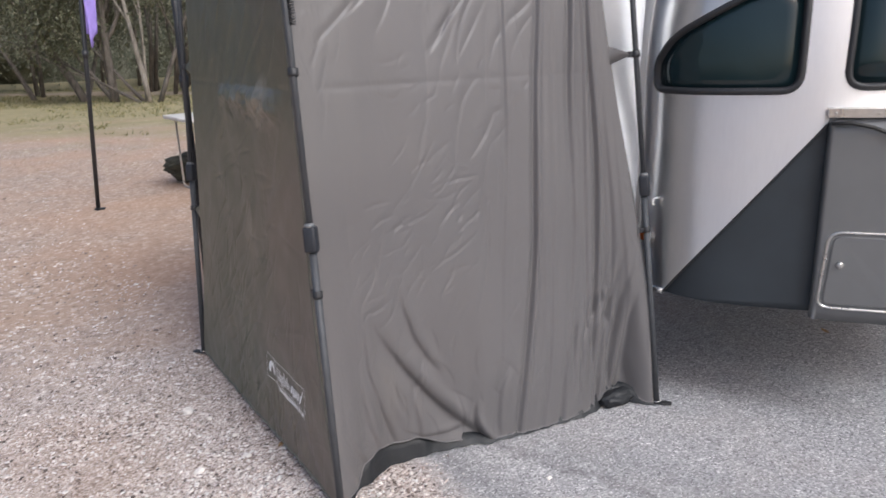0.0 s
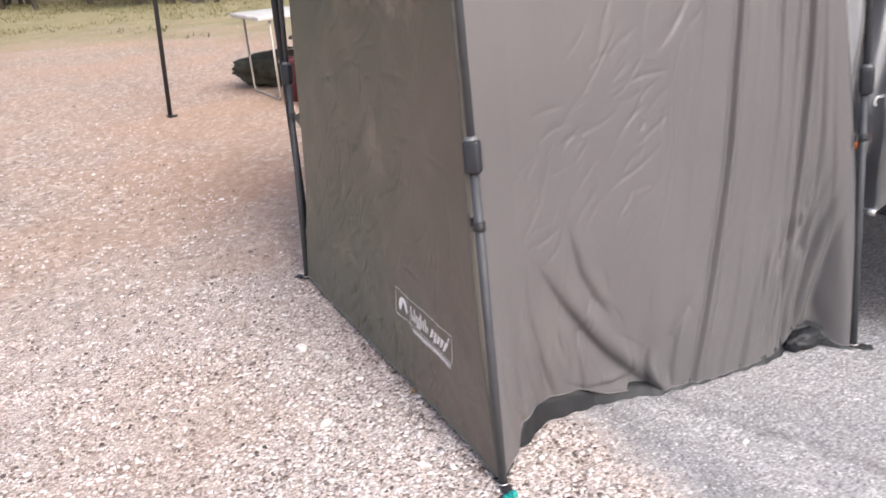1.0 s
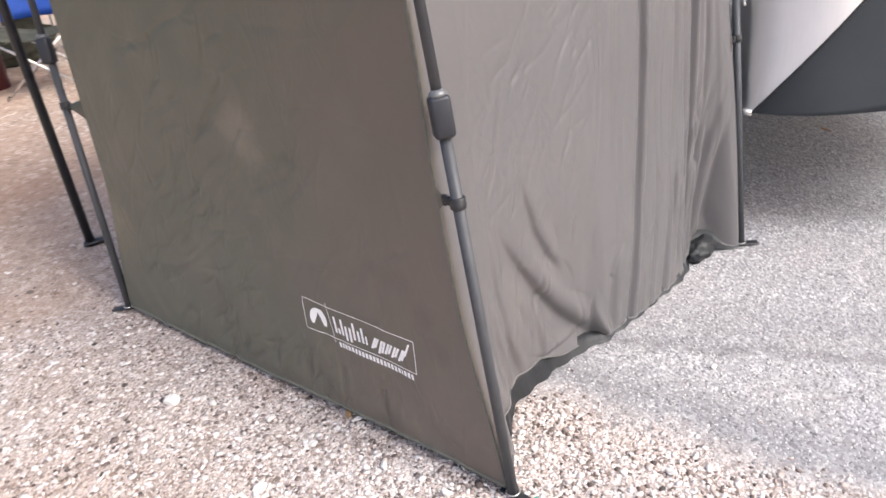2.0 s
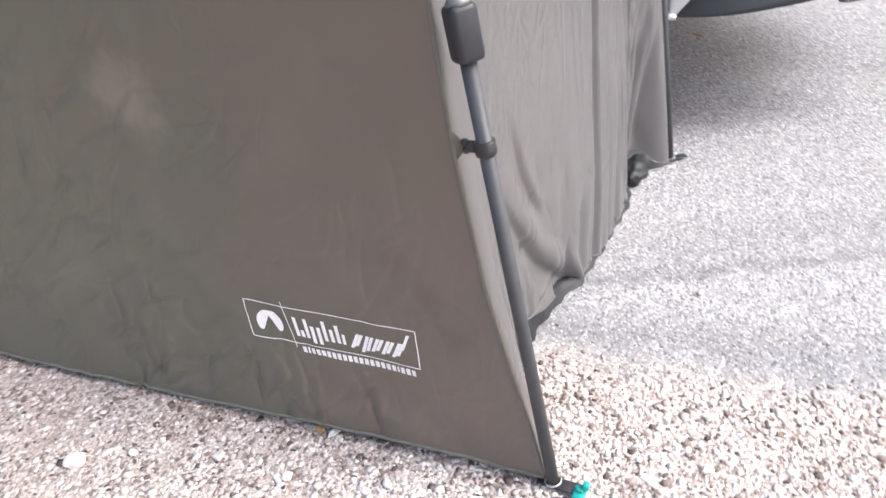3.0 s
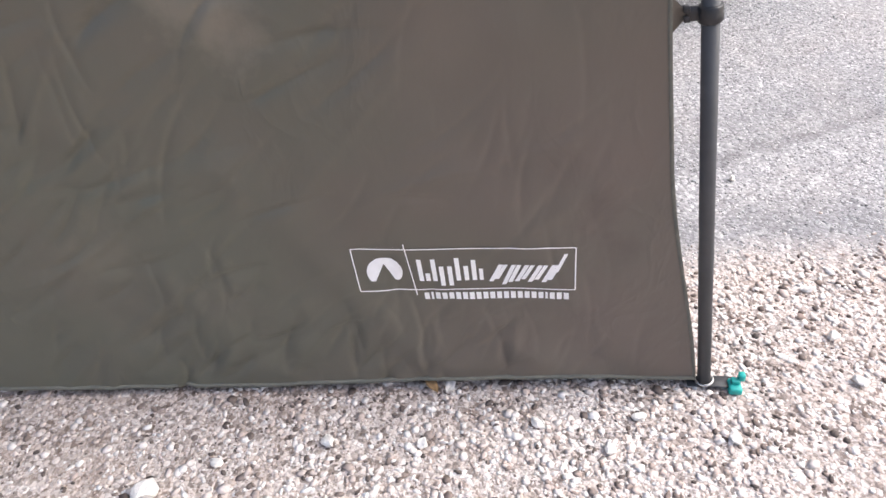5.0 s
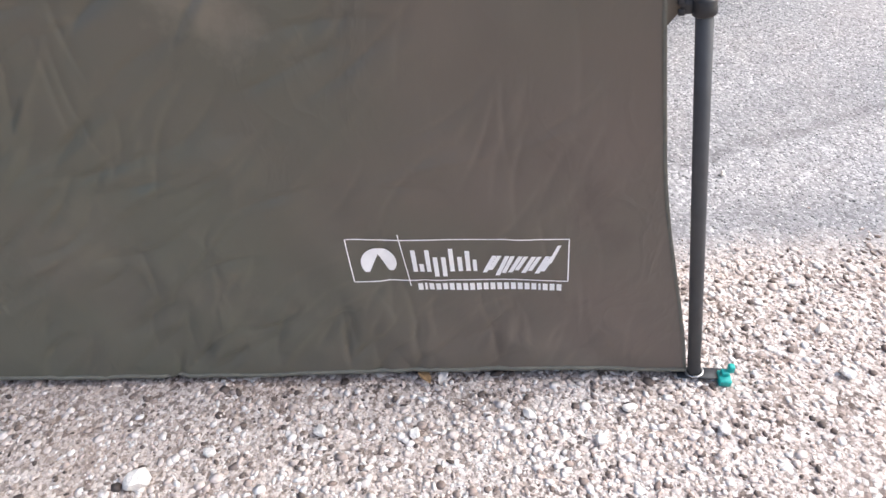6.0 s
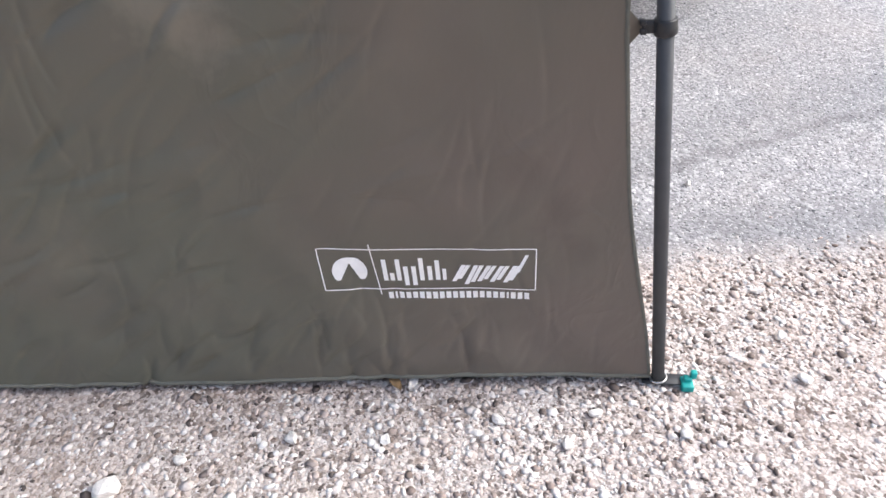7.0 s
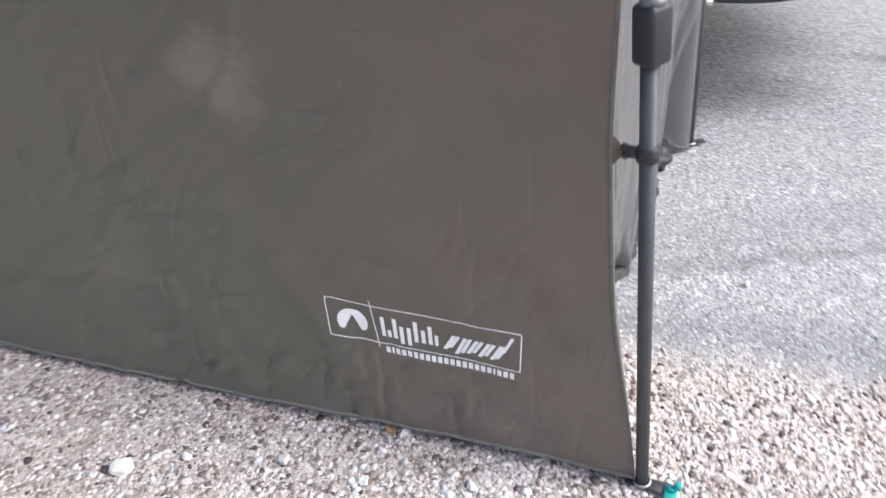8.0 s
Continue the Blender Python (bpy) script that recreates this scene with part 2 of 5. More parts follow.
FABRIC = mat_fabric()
GROUND = mat_ground()
TUBE = mat_plain("grey_painted_tube", (0.056, 0.060, 0.067), 0.55, 0.0, 0.12, 30, 0.05)
BLACK = mat_plain("black_plastic", (0.022, 0.023, 0.026), 0.45, 0.0, 0.2, 40, 0.1)
DARKGREY = mat_plain("dark_grey_plastic", (0.020, 0.023, 0.030), 0.45, 0.0, 0.15, 30, 0.1)
STEEL = mat_plain("bright_steel", (0.62, 0.61, 0.59), 0.3, 0.9, 0.1, 40, 0.05)
DULL = mat_plain("dull_steel_tube", (0.44, 0.40, 0.35), 0.5, 0.3, 0.15, 20, 0.05)
TEAL = mat_plain("teal_plastic", (0.0, 0.36, 0.33), 0.4, 0.0, 0.15, 40, 0.05)
PRINT = mat_plain("white_print", (0.95, 0.95, 0.945), 0.6, 0.0, 0.04, 60, 0.05)
HEM = mat_plain("olive_webbing", (0.14, 0.14, 0.118), 0.7, 0.0, 0.15, 60, 0.3)
LINER = mat_plain("black_floor_sheet", (0.016, 0.018, 0.021), 0.55, 0.0, 0.2, 15, 0.3, 0.006)
ALU = mat_aluminium()
SKIRT = mat_plain("dark_grey_skirt", (0.024, 0.032, 0.040), 0.6, 0.0, 0.15, 4, 0.1)
LOCKER = mat_plain("grey_locker_panel", (0.17, 0.175, 0.18), 0.45, 0.3, 0.08, 4, 0.05)
RUBBER = mat_plain("black_rubber_gasket", (0.02, 0.021, 0.024), 0.5, 0.0, 0.15, 30, 0.1)
CABLE = mat_plain("black_cable", (0.02, 0.02, 0.02), 0.6, 0.0, 0.1, 40, 0.0)
AMBER = mat_plain("amber_lens", (0.65, 0.16, 0.03), 0.2, 0.0, 0.1, 30, 0.0)
WHITE = mat_plain("white_plastic", (0.75, 0.75, 0.74), 0.4, 0.0, 0.05, 20, 0.05)
FLAP = mat_plain("white_cloth", (0.90, 0.92, 0.94), 0.6, 0.0, 0.04, 14, 0.1)
PURPLE = mat_plain("violet_cloth", (0.34, 0.25, 0.66), 0.7, 0.0, 0.15, 14, 0.2)
RED = mat_plain("dark_red_plastic", (0.095, 0.018, 0.022), 0.45, 0.0, 0.15, 14, 0.05)
BLUE = mat_plain("blue_cloth", (0.006, 0.055, 0.30), 0.7, 0.0, 0.15, 30, 0.2)
TABLETOP = mat_plain("weathered_white_tabletop", (0.62, 0.60, 0.56), 0.5, 0.0, 0.12, 9, 0.1)
CANVAS = mat_plain("dark_olive_canvas", (0.05, 0.05, 0.035), 0.9, 0.0, 0.5, 12, 0.6, 0.01)
BARK = mat_bark("rough_dark_bark", (0.07, 0.06, 0.052), (0.19, 0.165, 0.145))
PALEBARK = mat_bark("pale_gum_bark", (0.15, 0.13, 0.11), (0.38, 0.345, 0.31))
LEAF = mat_islands("gum_leaves", [(0.0, (0.075, 0.08, 0.045)), (0.5, (0.115, 0.12, 0.072)), (0.85, (0.15, 0.148, 0.098)), (1.0, (0.22, 0.205, 0.15))], 0.6, 0.0, 3)
# paler copy of the leaf tones, distance haze put into the colour
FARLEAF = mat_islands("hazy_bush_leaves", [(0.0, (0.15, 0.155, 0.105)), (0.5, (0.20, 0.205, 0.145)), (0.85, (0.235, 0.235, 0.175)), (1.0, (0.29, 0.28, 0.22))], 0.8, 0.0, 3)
GRASS = mat_islands("dry_grass", [(0.0, (0.12, 0.125, 0.055)), (0.45, (0.24, 0.22, 0.11)), (0.8, (0.38, 0.33, 0.17)), (1.0, (0.5, 0.43, 0.25))], 0.8, 0.0, 3)
LITTER = mat_islands("fallen_leaves", [(0.0, (0.22, 0.15, 0.09)), (0.5, (0.48, 0.38, 0.27)), (1.0, (0.72, 0.65, 0.53))], 0.8, 0.0, 3)
PEBBLE = mat_islands("mixed_pebbles", [(0.0, (0.09, 0.072, 0.066)), (0.18, (0.27, 0.21, 0.185)), (0.30, (0.53, 0.435, 0.395)), (0.48, (0.71, 0.605, 0.56)), (0.70, (0.83, 0.76, 0.72)), (1.0, (0.90, 0.87, 0.85))])
CHIPS = mat_islands("grey_chips", [(0.0, (0.20, 0.20, 0.205)), (0.4, (0.38, 0.38, 0.385)), (0.7, (0.55, 0.545, 0.55)), (1.0, (0.84, 0.83, 0.83))])
PALESTONE = mat_plain("pale_quartz_stone", (0.78, 0.74, 0.70), 0.8, 0.0, 0.2, 40, 0.5, 0.004)
DEADLEAF = mat_plain("dry_brown_leaf", (0.32, 0.20, 0.10), 0.75, 0.0, 0.3, 40, 0.3)


def mat_window():
    n = Nodes("tinted_window")
    return n.set((0.008, 0.022, 0.027), 0.05, 0.0, Specular_IOR_Level=0.5)


WINDOW = mat_window()


# ---- mesh helpers ----
def part(name, bm, material, parent=None, label="", smooth=True):
    """Links a bmesh as one mesh object, under a thing or a part."""
    me = bpy.data.meshes.new(name)
    bm.normal_update()
    bm.to_mesh(me)
    bm.free()
    me.materials.append(material)
    if smooth:
        me.polygons.foreach_set("use_smooth", [True] * len(me.polygons))
    ob = new(name, me)
    if parent is not None:
        ob.parent = parent
        ob.matrix_parent_inverse = Matrix.Identity(4)
        if parent.type == 'EMPTY':
            ob.location = -Vector(parent.location)
        if label:
            ob["label"] = label
    return ob


def thing(name, at, label, category, group="", kind=""):
    ob = new(name)
    ob.location = at
    ob.empty_display_size = 0.1
    return tagged(ob, label, category, group, kind)


def tube(bm, pts, radius, sides=12, caps=True):
    """A tube along points; radius: one number or one for each point."""
    pts = [Vector(p) for p in pts]
    rings = []
    side = None
    for i, p in enumerate(pts):
        d = (pts[min(i + 1, len(pts) - 1)] - pts[max(i - 1, 0)]).normalized()
        if side is None:
            side = d.orthogonal().normalized()
        side = (side - d * side.dot(d)).normalized()
        up = d.cross(side)
        r = radius[i] if isinstance(radius, (list, tuple)) else radius
        rings.append([bm.verts.new(p + r * (math.cos(a) * side + math.sin(a) * up)) for a in [2 * math.pi * k / sides for k in range(sides)]])
    for a, b in zip(rings, rings[1:]):
        for k in range(sides):
            bm.faces.new((a[k], a[(k + 1) % sides], b[(k + 1) % sides], b[k]))
    if caps:
        bm.faces.new(rings[0][::-1])
        bm.faces.new(rings[-1])
    return bm


def tube_part(name, pts, radius, material, parent=None, label="", sides=12):
    return part(name, tube(bmesh.new(), pts, radius, sides), material, parent, label)


def box(bm, m, size, bevel=0.0, segments=2):
    """A bevelled box of that size at the pose m, added to bm."""
    made = bmesh.ops.create_cube(bm, size=1.0, matrix=m @ Matrix.Diagonal((*size, 1)))
    if bevel:
        edges = list({e for v in made["verts"] for e in v.link_edges})
        bmesh.ops.bevel(bm, geom=edges, offset=bevel, segments=segments, affect='EDGES', profile=0.5)
    return bm


def axes(origin, x, y, z):
    m = Matrix((x, y, z)).transposed().to_4x4()
    m.translation = origin
    return m


def grid_mesh(fn, nu, nv, keep=None):
    """A sheet: fn(u, v) for u, v in 0..1."""
    bm = bmesh.new()
    vs = [[bm.verts.new(fn(i / nu, j / nv)) for j in range(nv + 1)] for i in range(nu + 1)]
    for i in range(nu):
        for j in range(nv):
            if keep is None or keep((i + 0.5) / nu, (j + 0.5) / nv):
                bm.faces.new((vs[i][j], vs[i + 1][j], vs[i + 1][j + 1], vs[i][j + 1]))
    loose = [v for v in bm.verts if not v.link_faces]
    bmesh.ops.delete(bm, geom=loose, context='VERTS')
    return bm


def thicken(ob, amount, offset=-1.0, rim=True):
    m = ob.modifiers.new("thickness", 'SOLIDIFY')
    m.thickness, m.offset, m.use_rim = amount, offset, rim
    return ob


def smooth01(v, a, b):
    v = min(1.0, max(0.0, (v - a) / (b - a)))
    return v * v * (3 - 2 * v)


def curve1(stops, x):
    """Smooth interpolation in (x, value) pairs."""
    if x <= stops[0][0]:
        return stops[0][1]
    for (x0, v0), (x1, v1) in zip(stops, stops[1:]):
        if x <= x1:
            return v0 + (v1 - v0) * smooth01(x, x0, x1)
    return stops[-1][1]


def spline(pts, n=10):
    """Catmull-Rom through 2D or 3D points."""
    out = []
    pts = [Vector(p) for p in pts]
    for i in range(len(pts) - 1):
        p0, p1, p2, p3 = (pts[max(0, min(len(pts) - 1, k))] for k in (i - 1, i, i + 1, i + 2))
        for j in range(n):
            t = j / n
            out.append(0.5 * (2 * p1 + (p2 - p0) * t + (2 * p0 - 5 * p1 + 4 * p2 - p3) * t * t + (3 * p1 - p0 - 3 * p2 + p3) * t ** 3))
    return out + [pts[-1]]


def scatter(name, spots, shapes, material, label, category):
    """Many small copies of numpy shapes in one mesh: spots are rows of x, y, z, size, turn, squash."""
    verts, faces, base = [], [], 0
    for k, (x, y, z, s, a, q) in enumerate(spots):
        v, f = shapes[k % len(shapes)]
        c, d = math.cos(a), math.sin(a)
        w = v * (s, s * (0.7 + 0.3 * math.sin(k * 1.7)), s * q)
        verts.append(np.stack((x + w[:, 0] * c - w[:, 1] * d, y + w[:, 0] * d + w[:, 1] * c, z + w[:, 2]), 1))
        faces.append(f + base)
        base += len(v)
    me = bpy.data.meshes.new(name)
    verts, faces = np.concatenate(verts), np.concatenate(faces)
    me.from_pydata(verts.tolist(), [], faces.tolist())
    me.polygons.foreach_set("use_smooth", [True] * len(me.polygons))
    me.materials.append(material)
    return tagged(new(name, me), label, category, kind="stuff")


def pebble_shapes(count, seed, level=1):
    rng = np.random.RandomState(seed)
    out = []
    for _ in range(count):
        bm = bmesh.new()
        bmesh.ops.create_icosphere(bm, subdivisions=level, radius=0.5)
        v = np.array([p.co[:] for p in bm.verts])
        for _ in range(5):
            way = rng.randn(3)
            way /= np.linalg.norm(way)
            v = v - np.maximum(0, v @ way - rng.uniform(0.30, 0.42))[:, None] * way
        v = v * (1 + 0.06 * rng.randn(len(v), 1)) * rng.uniform(0.75, 1.3, 3)
        f = np.array([[p.index for p in q.verts] for q in bm.faces])
        bm.free()
        out.append((v, f))
    return out


# ---- ground ----
def build_ground():
    bm = bmesh.new()
    stops = [-400, -120, -40, -18, -9, -5] + [-4 + 0.25 * k for k in range(33)] + [5, 9, 18, 40, 120, 400]
    ys = [-400, -120, -40, -12, -5] + [-3 + 0.25 * k for k in range(41)] + [8, 9, 10, 11, 12, 14, 16, 18, 20, 24, 28, 34, 44, 70, 140, 400]
    vs = [[bm.verts.new((x, y, ground_z(x, y))) for y in ys] for x in stops]
    for i in range(len(stops) - 1):
        for j in range(len(ys) - 1):
            bm.faces.new((vs[i][j], vs[i + 1][j], vs[i + 1][j + 1], vs[i][j + 1]))
    ob = part("ground", bm, GROUND)
    return tagged(ob, "brown pebbly gravel beside fine grey chip surface, dry grass beyond", "ground", kind="structure")


def ground_z(x, y):
    far = smooth01(math.hypot(x, y), 3.5, 9.0)
    return far * 0.05 * noise.noise((x * 0.35, y * 0.35, 3.0)) - 0.004


build_ground()


# ---- shower tent ----
FOOT = {"n": Vector((-0.221, 1.990, 0)), "r": Vector((0.823, 2.714, 0)), "l": Vector((-1.138, 3.150, 0)), "f": Vector((-0.095, 3.874, 0))}
LEAN = {"n": Vector((-0.060, 0.130, 1)), "r": Vector((-0.085, 0.075, 1)), "l": Vector((0.004, 0.135, 1)), "f": Vector((-0.04, 0.02, 1))}
TENT_TOP = 2.05
CENTRE = sum((FOOT[k] for k in "nrlf"), Vector()) / 4


def on_pole(k, z):
    return FOOT[k] + LEAN[k] * z


def on_seam(k, z):
    """The fabric's corner seam hangs a little inside its pole, held out by clips."""
    p = on_pole(k, z)
    to = {"n": FOOT["l"], "l": FOOT["n"], "r": FOOT["n"], "f": CENTRE}[k]
    inward = (to - FOOT[k]).normalized()
    gap = 0.017 + 0.032 * smooth01(z, 0.0, 0.45) - 0.018 * smooth01(z, 0.62, 1.0)
    if k == "l":
        gap = 0.018 + 0.085 * smooth01(z, 0.0, 0.5)
    if k == "r":
        gap = 0.016 + 0.125 * smooth01(z, 0.25, 1.7)
    return p + inward * gap


def wall_point(a, b, u, z, bulge):
    p, q = on_seam(a, z), on_seam(b, z)
    flat = Vector((q.x - p.x, q.y - p.y, 0)).normalized()
    inward = Vector((-flat.y, flat.x, 0))
    if inward.dot(CENTRE - p) < 0:
        inward = -inward
    return p.lerp(q, u) + inward * bulge, inward


LEN_A = (FOOT["l"] - FOOT["n"]).length
LEN_B = (FOOT["r"] - FOOT["n"]).length
HEM_IN = [(0, 0.0), (0.13, 0.095), (0.24, 0.15), (0.4, 0.145), (0.52, 0.125), (0.6, 0.095), (0.8, 0.078), (1.0, 0.066), (1.16, 0.105), (1.27, 0.0)]
HEM_UP = [(0, 0.0), (0.05, 0.03), (0.17, 0.085), (0.32, 0.075), (0.46, 0.022), (0.58, 0.004), (0.85, 0.002), (1.0, 0.01), (1.06, 0.012), (1.12, 0.045), (1.2, 0.04), (1.25, 0.004)]
CREASES = [(0.56, 0.745, 0.010, 0.011), (0.635, 0.80, 0.007, 0.010), (0.70, 0.86, 0.011, 0.012), (0.765, 0.90, 0.008, 0.010), (0.81, 0.93, 0.010, 0.010),
           (0.87, 0.965, 0.010, 0.009), (0.48, 0.64, 0.006, 0.010), (0.92, 0.985, 0.010, 0.008), (0.60, 0.77, 0.004, 0.014), (0.84, 0.95, 0.006, 0.012)]


def fold_field(seed, length, groups):
    """Short sharp folds of a wall, as depth over a fine grid of length and height."""
    rng = np.random.RandomState(seed)
    S, Z = np.meshgrid(np.linspace(0, length, 640), np.linspace(0, TENT_TOP, 900), indexing="ij")
    out = np.zeros_like(S)
    for count, (s0, ss), (z0, zs), (a0, aa), (l0, l1), (w0, w1), (d0, d1) in groups:
        for _ in range(count):
            cs, cz = rng.normal(s0, ss), rng.normal(z0, zs)
            a = math.radians(rng.normal(a0, aa))
            half, w, deep = rng.uniform(l0, l1) / 2, rng.uniform(w0, w1), rng.uniform(d0, d1)
            ds, dz = S - cs, Z - cz
            t = ds * math.cos(a) + dz * math.sin(a)
            o = -ds * math.sin(a) + dz * math.cos(a) - 0.25 * t * t / half * rng.uniform(-1, 1)
            k = np.where(o > 0, np.exp(-np.abs(o) / (1.9 * w)), np.exp(-(o / (0.55 * w)) ** 2)) - 0.35 * np.exp(-((o - 2.6 * w) / (2.0 * w)) ** 2)
            out += deep * k * np.clip(1 - np.abs(t / half), 0, 1) ** 0.7
    return out


FOLDS_B = fold_field(17, LEN_B, ((70, (0.46, 0.16), (0.80, 0.17), (30, 16), (0.04, 0.20), (0.0035, 0.007), (0.0012, 0.0034)),
            (34, (0.30, 0.13), (0.52, 0.16), (55, 20), (0.05, 0.16), (0.004, 0.008), (0.0012, 0.0032)),
            (15, (0.58, 0.20), (1.36, 0.10), (50, 6), (0.14, 0.32), (0.007, 0.014), (0.002, 0.006)),
            (26, (0.62, 0.22), (1.20, 0.05), (38, 25), (0.03, 0.09), (0.004, 0.008), (0.001, 0.0025)),
)) + fold_field(19, LEN_B, (
            (9, (0.10, 0.04), (1.28, 0.10), (68, 6), (0.12, 0.25), (0.007, 0.011), (0.002, 0.005)),
            (22, (0.80, 0.22), (0.70, 0.35), (80, 4), (0.25, 0.60), (0.006, 0.014), (0.001, 0.003)),
            (26, (0.35, 0.22), (0.20, 0.12), (100, 22), (0.06, 0.22), (0.006, 0.014), (0.002, 0.004)),
            (22, (1.10, 0.08), (0.30, 0.18), (78, 7), (0.15, 0.45), (0.007, 0.014), (0.004, 0.009)),))
FOLDS_A = fold_field(18, LEN_A, (
            (80, (0.92, 0.28), (0.42, 0.22), (150, 9), (0.10, 0.34), (0.0045, 0.009), (0.0012, 0.0036)),
            (34, (0.95, 0.22), (0.40, 0.20), (115, 14), (0.08, 0.22), (0.0045, 0.010), (0.0012, 0.0034)),
            (44, (0.85, 0.35), (0.10, 0.07), (132, 12), (0.06, 0.20), (0.005, 0.011), (0.0015, 0.004)),
            (36, (0.35, 0.16), (0.12, 0.08), (100, 14), (0.06, 0.22), (0.005, 0.010), (0.0012, 0.0032)),
            (36, (0.60, 0.30), (0.75, 0.18), (158, 14), (0.08, 0.30), (0.0045, 0.009), (0.001, 0.003)),
            (14, (0.30, 0.16), (0.45, 0.20), (118, 10), (0.10, 0.26), (0.005, 0.010), (0.001, 0.0024)),
            (18, (0.50, 0.16), (1.16, 0.02), (175, 25), (0.05, 0.16), (0.005, 0.009), (0.002, 0.005))))


def fold_at(FOLDS, u, z):
    x = min(max(u, 0.0), 0.9999) * (FOLDS.shape[0] - 1)
    y = min(max(z / TENT_TOP, 0.0), 0.9999) * (FOLDS.shape[1] - 1)
    i, j = int(x), int(y)
    fx, fy = x - i, y - j
    return float((FOLDS[i, j] * (1 - fx) + FOLDS[i + 1, j] * fx) * (1 - fy) + (FOLDS[i, j + 1] * (1 - fx) + FOLDS[i + 1, j + 1] * fx) * fy)


def point_a(u, z):
    """Wall with the print: tight and nearly flat."""
    s = u * LEN_A
    edge = math.sin(math.pi * min(1, max(0, u))) ** 0.5
    diag = s * 0.8 - z * 0.6
    d = 0.010 * edge * noise.noise((s * 2.2, z * 2.0, 1.0))
    warp = 0.12 * noise.noise((s * 3, z * 3, 40.0))
    d += 0.006 * edge * noise.noise(((diag + warp) * 5.0, (s * 0.6 + z * 0.8 + warp) * 3.0, 4.0))
    d += 1.6 * fold_at(FOLDS_A, u, z) * edge * (1 - 0.8 * math.exp(-((s - 0.41) / 0.24) ** 2 - ((z - 0.27) / 0.09) ** 2))
    # fine slanting creases pressed into the cloth
    across, along = s * 0.6 + z * 0.8 + 0.3 * warp, z * 0.6 - s * 0.8
    ridge = 1 - abs(noise.noise((across * 7.0, along * 1.6, 51.0))) * 7.0
    calm = edge * (1 - math.exp(-((s - 0.41) / 0.26) ** 4 - ((z - 0.265) / 0.10) ** 4))
    d -= 0.0035 * calm * max(0.0, ridge) ** 1.5 * smooth01(noise.noise((across * 3.0, along * 3.2, 71.3)), -0.30, 0.20)
    d += 0.0035 * calm * noise.noise((across * 17.0, along * 7.0, 61.3))
    low = math.exp(-z / 0.20)
    d += 0.012 * low * smooth01(z, 0.01, 0.09) * edge * noise.noise((s * 11 - z * 7, z * 3, 9.0))
    sag = 1.185 + 0.010 * noise.noise((s * 7, 0, 8.0)) - z
    top = (math.exp(-(sag / 0.050) ** 2) if sag > 0 else math.exp(-(sag / 0.038) ** 2)) * smooth01(s, 0.08, 0.22) * (1 - smooth01(s, 0.70, 1.0))
    d -= top * (0.022 + 0.008 * noise.noise((s * 9, z * 22, 2.0)) + 0.010 * noise.noise((s * 24, z * 30, 5.0)))
    d += 0.002 * math.exp(-((z - 1.225) / 0.010) ** 2)
    p, inward = wall_point("n", "l", u, z, d)
    return p, -inward


